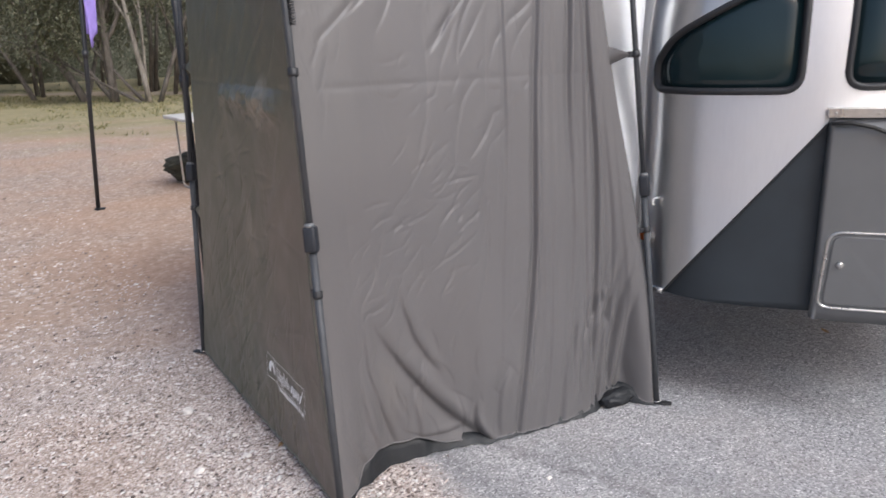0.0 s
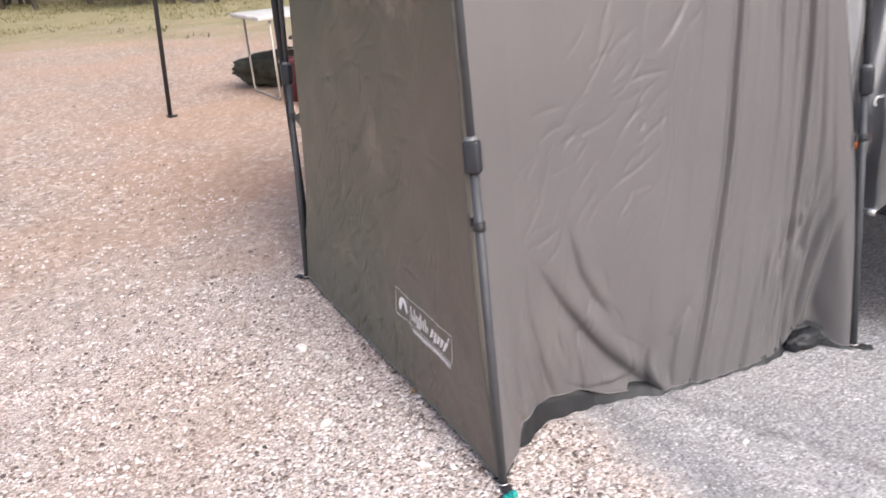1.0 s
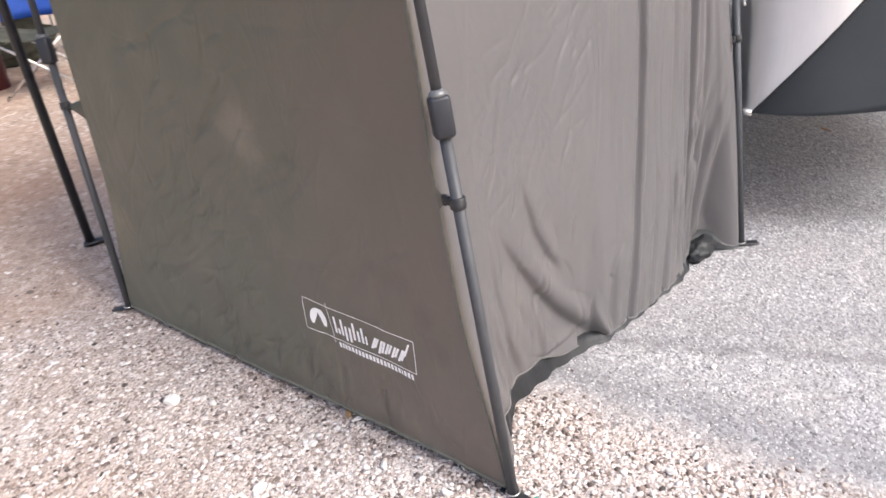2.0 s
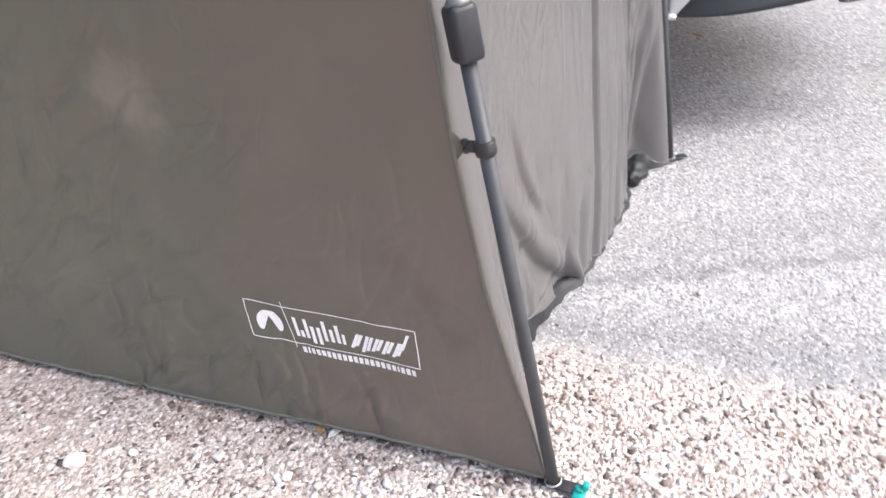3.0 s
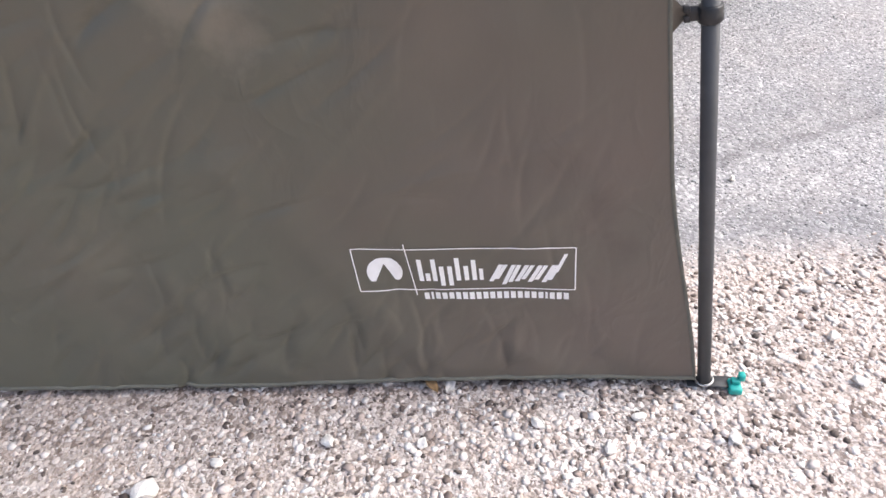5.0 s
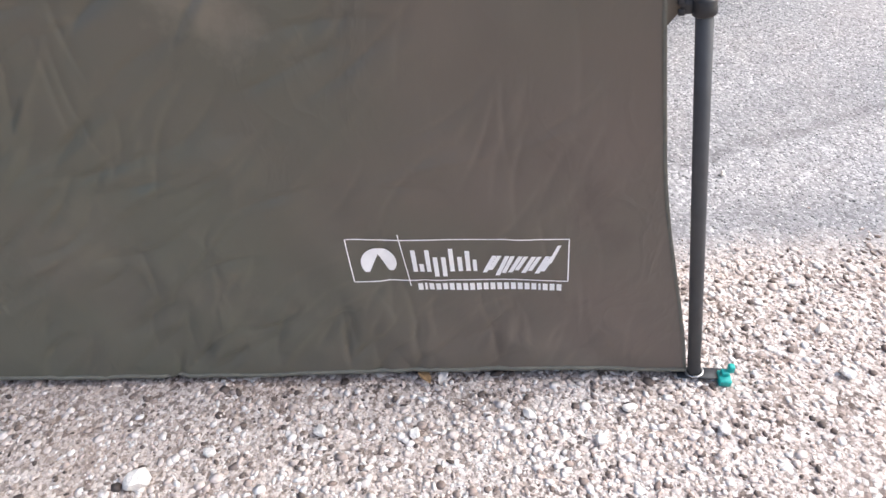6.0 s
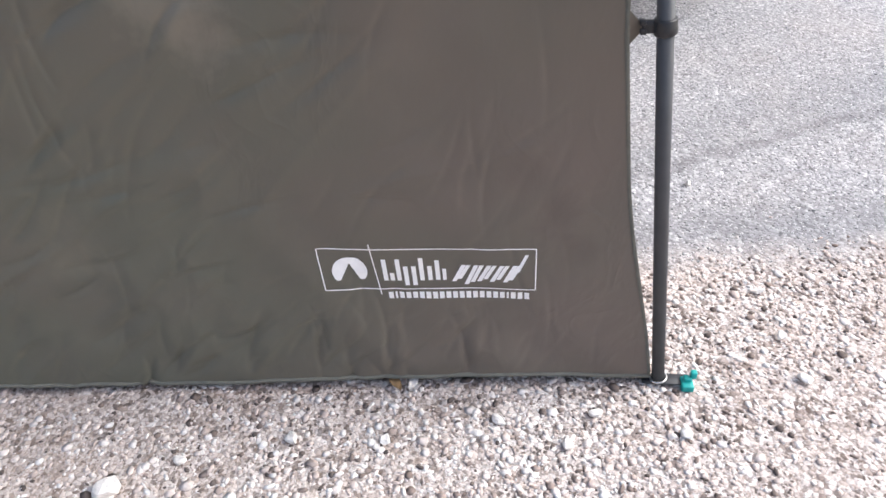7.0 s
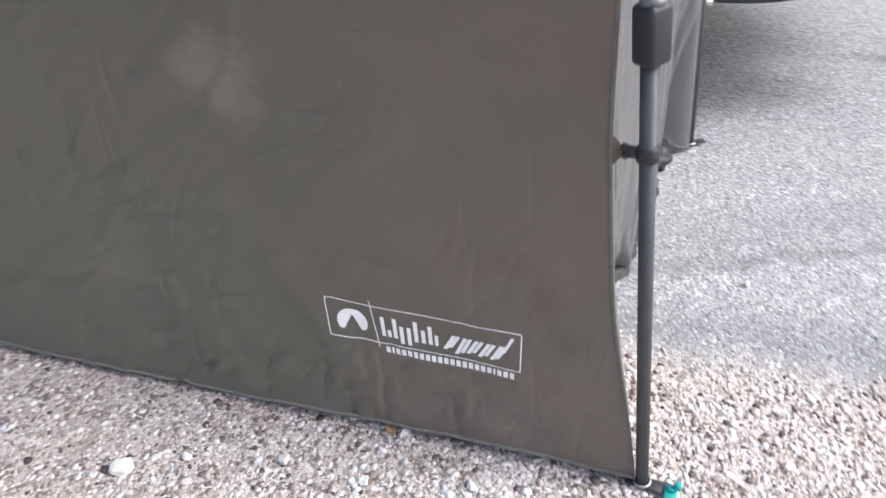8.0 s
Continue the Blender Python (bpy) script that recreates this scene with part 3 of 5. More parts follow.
def point_b(u, z):
    """Wall facing the sun: creased, gathered and sagging inwards at the hem."""
    s = u * LEN_B
    low = math.exp(-(z / 0.42) ** 1.3)
    edge = min(1.0, 6 * u, 6 * (1 - u))
    d = curve1(HEM_IN, s) * low + 0.035 * math.sin(math.pi * u) * smooth01(z, 0.1, 0.9)
    for ub, ut, deep, wide in CREASES:
        c = ub + (ut - ub) * z / 1.3 + 0.004 * math.sin(z * 7 + ub * 40)
        k = (u - c) / (wide * 0.8)
        k = k * 1.8 if k > 0 else k * 0.8
        fade = 0.65 + 0.35 * math.sin(z * 2.2 + ub * 23)
        d += deep * (1.3 if ub in (0.56, 0.70, 0.81) else 0.6) * fade * (math.exp(-k * k) - 0.6 * math.exp(-((k - 2.6) / 1.8) ** 2))
    d += fold_at(FOLDS_B, u, z) * edge
    # tuck where the hem touches down, with creases running up and to the corner
    for (u0, z0), (u1, z1), deep, wide in (((0.46, 0.0), (0.16, 0.50), 0.018, 0.023), ((0.475, 0.0), (0.44, 0.16), 0.016, 0.012), ((0.40, 0.06), (0.22, 0.13), 0.005, 0.012),
                                           ((0.12, 0.02), (0.05, 0.32), 0.012, 0.02), ((0.16, 0.05), (0.11, 0.42), 0.008, 0.02), ((0.90, 0.06), (0.985, 0.60), 0.020, 0.018), ((0.955, 0.06), (0.99, 0.5), 0.016, 0.013),
                                           ((0.845, 0.02), (0.965, 0.62), 0.016, 0.016), ((0.80, 0.01), (0.93, 0.60), 0.009, 0.014), ((0.20, 0.08), (0.13, 0.55), 0.008, 0.014),
                                           ((0.055, 0.01), (0.03, 0.34), 0.010, 0.012), ((0.27, 0.08), (0.31, 0.40), 0.006, 0.012), ((0.33, 0.30), (0.24, 0.62), 0.008, 0.016),
                                           ((0.50, 0.01), (0.56, 0.3), 0.008, 0.016)):
        ax, az = (u1 - u0) * LEN_B, z1 - z0
        px, pz = (u - u0) * LEN_B, z - z0
        t = (px * ax + pz * az) / (ax * ax + az * az)
        off = (px * az - pz * ax) / math.hypot(ax, az)
        w = smooth01(t, -0.1, 0.15) * (1 - smooth01(t, 0.5, 1.1))
        off += 0.03 * math.sin(3.0 * t) + 0.006 * noise.noise((t * 4, u0 * 30, 2.0))
        side = wide * (0.55 if off > 0 else 1.7) * (1.25 - 0.6 * t)
        d += deep * w * (math.exp(-(off / side) ** 2) - 0.5 * math.exp(-((off - 1.6 * wide) / (1.1 * wide)) ** 2))
    # hollow pleat beside the far pole, narrowing upwards
    k = max(0.0, 1 - z / 0.50)
    d += 0.060 * smooth01(k, 0.0, 0.8) * math.exp(-((u - 0.957) / (0.008 + 0.024 * k)) ** 2)
    d += 0.006 * edge * noise.noise((s * 7, z * 3.0, 5.0)) + 0.014 * edge * noise.noise((s * 2.2, z * 1.2, 11.0))
    d += 0.0012 * math.exp(-((z - 1.225) / 0.010) ** 2)
    p, inward = wall_point("n", "r", u, z, d * min(1.0, 9 * u) * min(1.0, 12 * (1 - u) + 0.12))
    return p, -inward


def build_tent():
    tent = thing("shower_tent", CENTRE, "tall grey-brown nylon shower tent on four grey poles, pegged on gravel", "tent")

    def hem_a(u):
        return 0.013 + 0.003 * math.sin(u * 9) + 0.007 * smooth01(u, 0.02, 0.15) * (1 - smooth01(u, 0.40, 0.75))

    def wall_a(u, v):
        z = hem_a(u)
        return point_a(u, z + v * (TENT_TOP - z))[0]

    def wall_b(u, v):
        z0 = curve1(HEM_UP, u * LEN_B) + 0.002
        return point_b(u, z0 + (TENT_TOP - z0) * v ** 1.15)[0]

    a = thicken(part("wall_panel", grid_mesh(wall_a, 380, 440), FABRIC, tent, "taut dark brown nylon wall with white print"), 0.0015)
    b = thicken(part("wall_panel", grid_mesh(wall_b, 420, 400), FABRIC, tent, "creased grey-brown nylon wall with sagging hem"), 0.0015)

    def plain(k, m, seed):
        def fn(u, v):
            z = 0.02 + v * (TENT_TOP - 0.02)
            return wall_point(k, m, u, z, 0.02 * math.sin(math.pi * u) + 0.015 * noise.noise((u * 9, z, seed)))[0]
        return fn
    for k, m, seed in (("l", "f", 21.0), ("f", "r", 31.0)):
        thicken(part("wall_panel", grid_mesh(plain(k, m, seed), 40, 40), FABRIC, tent, "plain grey-brown nylon wall"), 0.0015)

    # low pyramid roof
    bm = bmesh.new()
    top = bm.verts.new(CENTRE + Vector((-0.05, 0.15, TENT_TOP + 0.22)))
    ring = [bm.verts.new(on_seam(k, TENT_TOP)) for k in "nrfl"]
    for p, q in zip(ring, ring[1:] + ring[:1]):
        bm.faces.new((p, q, top))
    part("roof_panel", bm, FABRIC, tent)

    # bound hem along the taut wall
    tube_part("hem_binding", [point_a(k / 60, hem_a(k / 60) + 0.003)[0] + point_a(k / 60, 0.012)[1] * 0.001 for k in range(61)], 0.0045, HEM, a, "olive bound hem", 8)
    tube_part("hem_binding", [point_b(k / 120, curve1(HEM_UP, k / 120 * LEN_B) + 0.004)[0] for k in range(121)], 0.0025, FABRIC, b, "olive bound hem", 8)
    # piping down the corner seam
    tube_part("corner_piping", [on_seam("n", 0.015 + k * 0.03) for k in range(66)], 0.0035, HEM, a, "dark corner piping", 8)

    # black floor sheet with a turned-up edge, seen below the lifted hem
    edge = []
    for k in range(81):
        s = k / 80 * LEN_B
        lift = curve1(HEM_IN, s)
        p, inward = wall_point("n", "r", k / 80, 0.0, lift + 0.004 * math.sin(k * 1.3) * (1 if 3 < k < 77 else 0))
        edge.append((p, -inward, curve1(HEM_UP, s)))
    bm = bmesh.new()
    rows = []
    for i, (p, n, h) in enumerate(edge):
        wave = 0.004 * noise.noise((i * 0.35, 0, 6.0))
        rows.append([bm.verts.new(p + n * 0.004 + Vector((0, 0, 0.0005))), bm.verts.new(p - n * (0.006 + wave) + Vector((0, 0, 0.5 * h + 0.006))),
                     bm.verts.new(p - n * (0.020 + wave) + Vector((0, 0, h + 0.03))), bm.verts.new(p - n * 0.06 + Vector((0, 0, 0.012))), bm.verts.new(p - n * 0.9 + Vector((0, 0, 0.010)))])
    for r, q in zip(rows, rows[1:]):
        for j in range(4):
            bm.faces.new((r[j], q[j], q[j + 1], r[j + 1]))
    part("floor_sheet", bm, LINER, tent, "black floor sheet showing under the hem")

    # four legs: two tubes, a joint box, clips and a foot
    for k in "nrlf":
        d = LEAN[k].normalized()
        out = (FOOT[k] - CENTRE).normalized()
        out = (out - d * out.dot(d)).normalized()
        side = d.cross(out).normalized()
        leg = tube_part("leg", [on_pole(k, 0.006), on_pole(k, 0.80)], 0.0112, TUBE, tent, "grey painted steel leg", 20)
        tube_part("upper_tube", [on_pole(k, 0.80) + out * 0.002, on_pole(k, TENT_TOP)], 0.0095, TUBE, leg, "", 20)
        bm = bmesh.new()
        box(bm, axes(on_pole(k, 0.822) + out * 0.003, side, out, d), (0.038, 0.036, 0.074), 0.008, 3)
        joint = part("joint_box", bm, DARKGREY, leg, "dark grey plastic folding joint")
        bm = bmesh.new()
        tube(bm, [on_pole(k, 0.856) + out * 0.004, on_pole(k, 0.862) + out * 0.004, on_pole(k, 0.868) + out * 0.004], [0.016, 0.016, 0.010], 20)
        part("joint_cap", bm, LOCKER, leg, "pale round joint cap")
        for z in (0.665, 1.275, 1.72):
            bm = bmesh.new()
            c = on_pole(k, z)
            tube(bm, [c - d * 0.011, c - d * 0.009, c - d * 0.001, c + d * 0.001, c + d * 0.009, c + d * 0.011], [0.0135, 0.0155, 0.0155, 0.0145, 0.0155, 0.0135], 20)
            hook = on_seam(k, z)
            way = (hook - c).normalized()
            flat = way.cross(d).normalized()
            box(bm, axes(c + way * 0.021, way, flat, d), (0.018, 0.007, 0.018), 0.002, 1)
            box(bm, axes(c + way * 0.029 + d * 0.006, way, flat, d), (0.008, 0.010, 0.008), 0.001, 1)
            box(bm, axes(c + way * 0.029 - d * 0.006, way, flat, d), (0.008, 0.010, 0.008), 0.001, 1)
            part("clip_ring", bm, BLACK, leg, "black plastic clip ring")
            bm = bmesh.new()
            tip = [bm.verts.new(c + way * 0.030 + d * h + flat * f) for h, f in ((0.005, 0.001), (-0.005, 0.001), (-0.005, -0.001), (0.005, -0.001))]
            root = [bm.verts.new(hook + way * 0.004 + d * h + flat * f) for h, f in ((0.030, 0.001), (-0.030, 0.001), (-0.030, -0.001), (0.030, -0.001))]
            for i in range(4):
                bm.faces.new((tip[i], tip[(i + 1) % 4], root[(i + 1) % 4], root[i]))
            part("clip_tab", bm, FABRIC, a, "triangular nylon tab")
        # webbing strap from the hem to the foot, with a grommet
        strap_to = out if k != "n" else Vector((0.55, -0.83, 0)).normalized()
        strap_to = Vector((strap_to.x, strap_to.y, 0)).normalized()
        if k == "r":
            strap_to = Vector((0.92, -0.25, 0)).normalized()
        flat = Vector((-strap_to.y, strap_to.x, 0))
        bm = bmesh.new()
        box(bm, axes(FOOT[k] + strap_to * 0.012 + Vector((0, 0, 0.005)), strap_to, flat, Vector((0, 0, 1))), (0.085, 0.026, 0.004), 0.0015, 1)
        part("foot_strap", bm, BLACK, leg, "black webbing foot strap")
        bm = bmesh.new()
        loop = [on_pole(k, 0.010) + 0.0145 * (math.cos(t) * side + math.sin(t) * out) for t in [2 * math.pi * i / 24 for i in range(25)]]
        tube(bm, loop, 0.0022, 8, False)
        part("grommet", bm, STEEL, leg, "bright steel ring")
    # print: outline, divider, emblem and bars for the lettering
    def spot(along, z, lift=0.0030):
        way = (FOOT["l"] - FOOT["n"]).normalized()
        p0, p1 = on_seam("n", z), on_seam("l", z)
        p, n = point_a((FOOT["n"] + way * along - p0).dot(way) / (p1 - p0).dot(way), z)
        return p + n * lift

    def strip(bm, a0, z0, a1, z1, wide, steps=24):
        d = Vector((a1 - a0, z1 - z0)).normalized()
        nx, nz = -d.y * wide / 2, d.x * wide / 2
        prev = None
        for i in range(steps + 1):
            t = i / steps
            aa, zz = a0 + (a1 - a0) * t, z0 + (z1 - z0) * t
            pair = (bm.verts.new(spot(aa + nx, zz + nz)), bm.verts.new(spot(aa - nx, zz - nz)))
            if prev:
                bm.faces.new((prev[0], prev[1], pair[1], pair[0]))
            prev = pair

    def corner(f, g):
        """f: 0 at the emblem's end, 1 at the other; g: 0 at the lower line, 1 at the upper."""
        al, zl = 0.578 + 0.007 * g, 0.2355 + 0.0825 * g
        ar, zr = 0.2355 + 0.002 * g, 0.2305 + 0.0825 * g
        return al + (ar - al) * f, zl + (zr - zl) * f

    bm = bmesh.new()
    for (f0, g0), (f1, g1) in (((0, 0), (1, 0)), ((0, 1), (1, 1)), ((0, 0), (0, 1)), ((1, 0), (1, 1))):
        strip(bm, *corner(f0, g0), *corner(f1, g1), 0.0020)
    part("print_outline", bm, PRINT, a, "thin white printed outline", False)
    bm = bmesh.new()
    strip(bm, *corner(0.262, -0.14), *corner(0.243, 1.13), 0.0018)
    part("print_divider", bm, PRINT, a, "thin white printed line", False)
    bm = bmesh.new()
    f0, g0, rad = 0.133, 0.46, 0.0285

    def dome(fx, gy):
        aa, zz = corner(f0, g0)
        return spot(aa - fx * rad, zz + gy * rad)
    arc = [math.radians(t) for t in range(-38, 219, 8)]
    apex = (0.0, 0.58)
    outer = [(math.cos(t), math.sin(t)) for t in arc]
    inner = []
    for i in range(len(arc)):
        t = i / (len(arc) - 1)
        left, right = (-0.55, -0.62), (0.55, -0.62)
        inner.append((right[0] + (apex[0] - right[0]) * t * 2, right[1] + (apex[1] - right[1]) * t * 2) if t < 0.5 else
                     (apex[0] + (left[0] - apex[0]) * (t * 2 - 1), apex[1] + (left[1] - apex[1]) * (t * 2 - 1)))
    vo = [bm.verts.new(dome(*p)) for p in outer]
    vi = [bm.verts.new(dome(*p)) for p in inner]
    for i in range(len(arc) - 1):
        bm.faces.new((vo[i], vo[i + 1], vi[i + 1], vi[i]))
    part("print_emblem", bm, PRINT, a, "white printed dome emblem", False)

    def bar(f0, f1, g0, g1, slant=0.0):
        bm = bmesh.new()
        q = [corner(f0, g0), corner(f1, g0), corner(f1 + slant, g1), corner(f0 + slant, g1)]
        bm.faces.new([bm.verts.new(spot(*p)) for p in q])
        part("print_bar", bm, PRINT, a, "", False)
    # bold upright group, slanted group, and a row of small ones
    for f, w, g0, g1 in ((0.287, 0.021, 0.22, 0.76), (0.318, 0.021, 0.22, 0.42), (0.350, 0.021, 0.22, 0.76), (0.384, 0.021, 0.10, 0.58), (0.422, 0.021, 0.10, 0.58),
                         (0.458, 0.021, 0.22, 0.78), (0.496, 0.021, 0.22, 0.58), (0.532, 0.021, 0.22, 0.72), (0.565, 0.018, 0.22, 0.50)):
        bar(f, f + w, g0, g1)
    for f, w, g0, g1 in ((0.606, 0.048, 0.18, 0.60), (0.664, 0.052, 0.10, 0.60), (0.724, 0.052, 0.18, 0.60), (0.784, 0.052, 0.18, 0.60), (0.846, 0.046, 0.18, 0.60)):
        bar(f, f + 0.021, g0, g1, 0.05)
        bar(f + w * 0.58, f + w * 0.58 + 0.020, g0 + 0.06, g1, 0.045)
    bar(0.905, 0.922, 0.42, 0.86, 0.045)
    f = 0.296
    for i in range(22):
        w = 0.021 if i not in (1, 18) else 0.009
        bar(f, f + w + 0.002, -0.255, -0.08)
        f += w + 0.0112
    return tent


build_tent()


def build_flap():
    """White cloth flap hanging between the tent's pole and the caravan."""
    def fn(u, v):
        z = 0.72 + 1.25 * v
        left, right = 0.735 - 0.26 * v, curve1([(0.72, 0.742), (0.95, 0.748), (1.15, 0.735), (1.3, 0.748), (1.45, 0.756), (2.0, 0.75)], z)
        return Vector((left + (right - left) * u, 2.870 + 0.012 * math.sin(u * 5 + z * 6) + 0.02 * v, z))
    ob = thicken(part("cloth_flap", grid_mesh(fn, 16, 60), FLAP), 0.002)
    tagged(ob, "narrow white cloth flap hanging beside the tent pole", "cloth flap")


build_flap()


def build_cord():
    c, d = on_pole("n", 1.40) + Vector((0.016, -0.004, 0)), LEAN["n"].normalized()
    side = d.orthogonal().normalized()
    up = d.cross(side)
    pts = [c + d * (0.0008 * i) + 0.007 * (math.cos(i * 0.7) * side + math.sin(i * 0.7) * up) for i in range(110)]
    ob = tube_part("cord_coil", pts, 0.0026, BLACK, None, "", 6)
    tagged(ob, "black elastic cord coiled on the tent pole", "cord")


build_cord()


def build_bundle():
    """A dark end of the floor sheet bunched under the hem by the far pole."""
    bm = bmesh.new()
    bmesh.ops.create_icosphere(bm, subdivisions=4, radius=1.0)
    for v in bm.verts:
        n = v.co.copy()
        k = 1 + 0.25 * noise.noise(n * 1.8) + 0.12 * noise.noise(n * 4.5) + 0.05 * noise.noise(n * 11)
        v.co = Vector((n.x * 0.075 * k, n.y * 0.038 * k, max(-0.022, n.z * 0.034 * k)))
    ob = part("bunched_sheet", bm, LINER)
    p, inward = wall_point("n", "r", 1.165 / LEN_B, 0.0, 0.085)
    ob.matrix_world = pose(p.x, p.y, 0.021, 0, 0, 38)
    tagged(ob, "bunched dark plastic sheet under the tent hem", "plastic sheet")


build_bundle()


def build_peg(at, to):
    """Teal plastic tent peg head pushed through the strap."""
    peg = thing("tent_peg", at, "teal plastic tent peg holding the strap in gravel", "tent peg")
    x = Vector((to[0], to[1], 0)).normalized()
    y, z = Vector((-x.y, x.x, 0)), Vector((0, 0, 1))
    bm = bmesh.new()
    box(bm, axes(at + z * 0.008, x, y, z), (0.022, 0.028, 0.014), 0.003, 2)
    box(bm, axes(at + z * 0.018 + y * 0.004, x, y, z), (0.013, 0.012, 0.010), 0.002, 2)
    part("peg_head", bm, TEAL, peg)
    bm = bmesh.new()
    box(bm, axes(at + z * 0.026 + x * 0.010 + y * 0.008, x, y, z), (0.012, 0.012, 0.016), 0.003, 2)
    part("peg_hook", bm, TEAL, peg)
    bm = bmesh.new()
    tube(bm, [at + z * 0.012, at - z * 0.09], [0.005, 0.002], 8)
    part("peg_shaft", bm, TEAL, peg)


build_peg(Vector((-0.201, 1.944, -0.004)), (0.55, -0.83))


# ---- silver caravan ----
PLAN = spline([(2.00, 7.20), (1.30, 5.20), (0.85, 3.90), (0.735, 3.10), (0.79, 2.84), (0.84, 2.74), (0.95, 2.645), (1.13, 2.58), (1.40, 2.53),
               (1.95, 2.51), (2.20, 2.58), (2.34, 2.72), (2.42, 2.90), (2.60, 3.40), (3.20, 5.05), (3.85, 6.85)], 24)
PLAN_S = [0.0]
for p, q in zip(PLAN, PLAN[1:]):
    PLAN_S.append(PLAN_S[-1] + (q - p).length)
ORIGIN_S = PLAN_S[5 * 24]
PLAN_S = [s - ORIGIN_S for s in PLAN_S]


def shell(s, z, out=0.0):
    """A point of the caravan's skin: s metres round from its corner, at height z."""
    k = min(max(np.searchsorted(PLAN_S, s) - 1, 0), len(PLAN) - 2)
    p, q = PLAN[k], PLAN[k + 1]
    t = (s - PLAN_S[k]) / (PLAN_S[k + 1] - PLAN_S[k])
    c, d = p.lerp(q, t), (q - p).normalized()
    n = Vector((d.y, -d.x))
    n = -n if d.x * (4.0 - c.y) - d.y * (2.1 - c.x) < 0 else n
    tuck = 0.50 * max(0.0, (z - 1.10) / 1.30) ** 2.2
    c = c + n * (out - tuck)
    return Vector((c.x, c.y, z))


def skirt_line(s):
    if s < -0.014:
        return 0.43
    if s > 0.98:
        return 0.62
    return min(1.075, 0.43 + (s + 0.014) * 1.265)


def rounded(points, radius, steps=6):
    """A polygon with rounded corners."""
    out = []
    m = len(points)
    for i in range(m):
        p, a, b = Vector(points[i]), Vector(points[i - 1]), Vector(points[(i + 1) % m])
        r = radius[i] if isinstance(radius, (list, tuple)) else radius
        d1, d2 = (a - p).normalized(), (b - p).normalized()
        s, e = p + d1 * r, p + d2 * r
        for k in range(steps + 1):
            t = k / steps
            out.append((1 - t) ** 2 * s + 2 * t * (1 - t) * p + t * t * e)
    fine = []
    for p, q in zip(out, out[1:] + out[:1]):
        n = max(1, round((q - p).length / 0.012))
        fine += [p.lerp(q, k / n) for k in range(n)]
    return fine


def inside(poly, x, y):
    hit = False
    for i in range(len(poly)):
        (x1, y1), (x2, y2) = poly[i - 1], poly[i]
        if (y1 > y) != (y2 > y) and x < (x2 - x1) * (y - y1) / (y2 - y1) + x1:
            hit = not hit
    return hit


WIN_1 = rounded([(-0.120, 1.141), (0.400, 1.141), (0.405, 1.475), (0.26, 1.475), (-0.03, 1.340), (-0.120, 1.25)], [0.07, 0.07, 0.06, 0.06, 0.06, 0.03])
WIN_2 = rounded([(0.505, 1.150), (1.25, 1.150), (1.25, 1.62), (0.525, 1.62)], [0.07, 0.07, 0.07, 0.07])


def outline_ring(poly, grow):
    c = sum((Vector(p) for p in poly), Vector((0, 0))) / len(poly)
    out = []
    for i in range(len(poly)):
        t = (Vector(poly[(i + 1) % len(poly)]) - Vector(poly[i - 1])).normalized()
        n = Vector((t.y, -t.x))
        if n.dot(Vector(poly[i]) - c) < 0:
            n = -n
        out.append(Vector(poly[i]) + n * grow)
    return out


def gasket(bm, poly, w, lift):
    """A rounded rubber section all round an outline on the skin."""
    loops = [outline_ring(poly, g) for g in (0.002, -0.15 * w, -0.5 * w, -0.8 * w, -w)]
    outs = (-0.004, lift * 0.8, lift, lift * 0.8, -0.014)
    rows = [[bm.verts.new(shell(p.x, p.y, o)) for p in loop] for loop, o in zip(loops, outs)]
    m = len(poly)
    for a, b in zip(rows, rows[1:]):
        for i in range(m):
            bm.faces.new((a[i], a[(i + 1) % m], b[(i + 1) % m], b[i]))


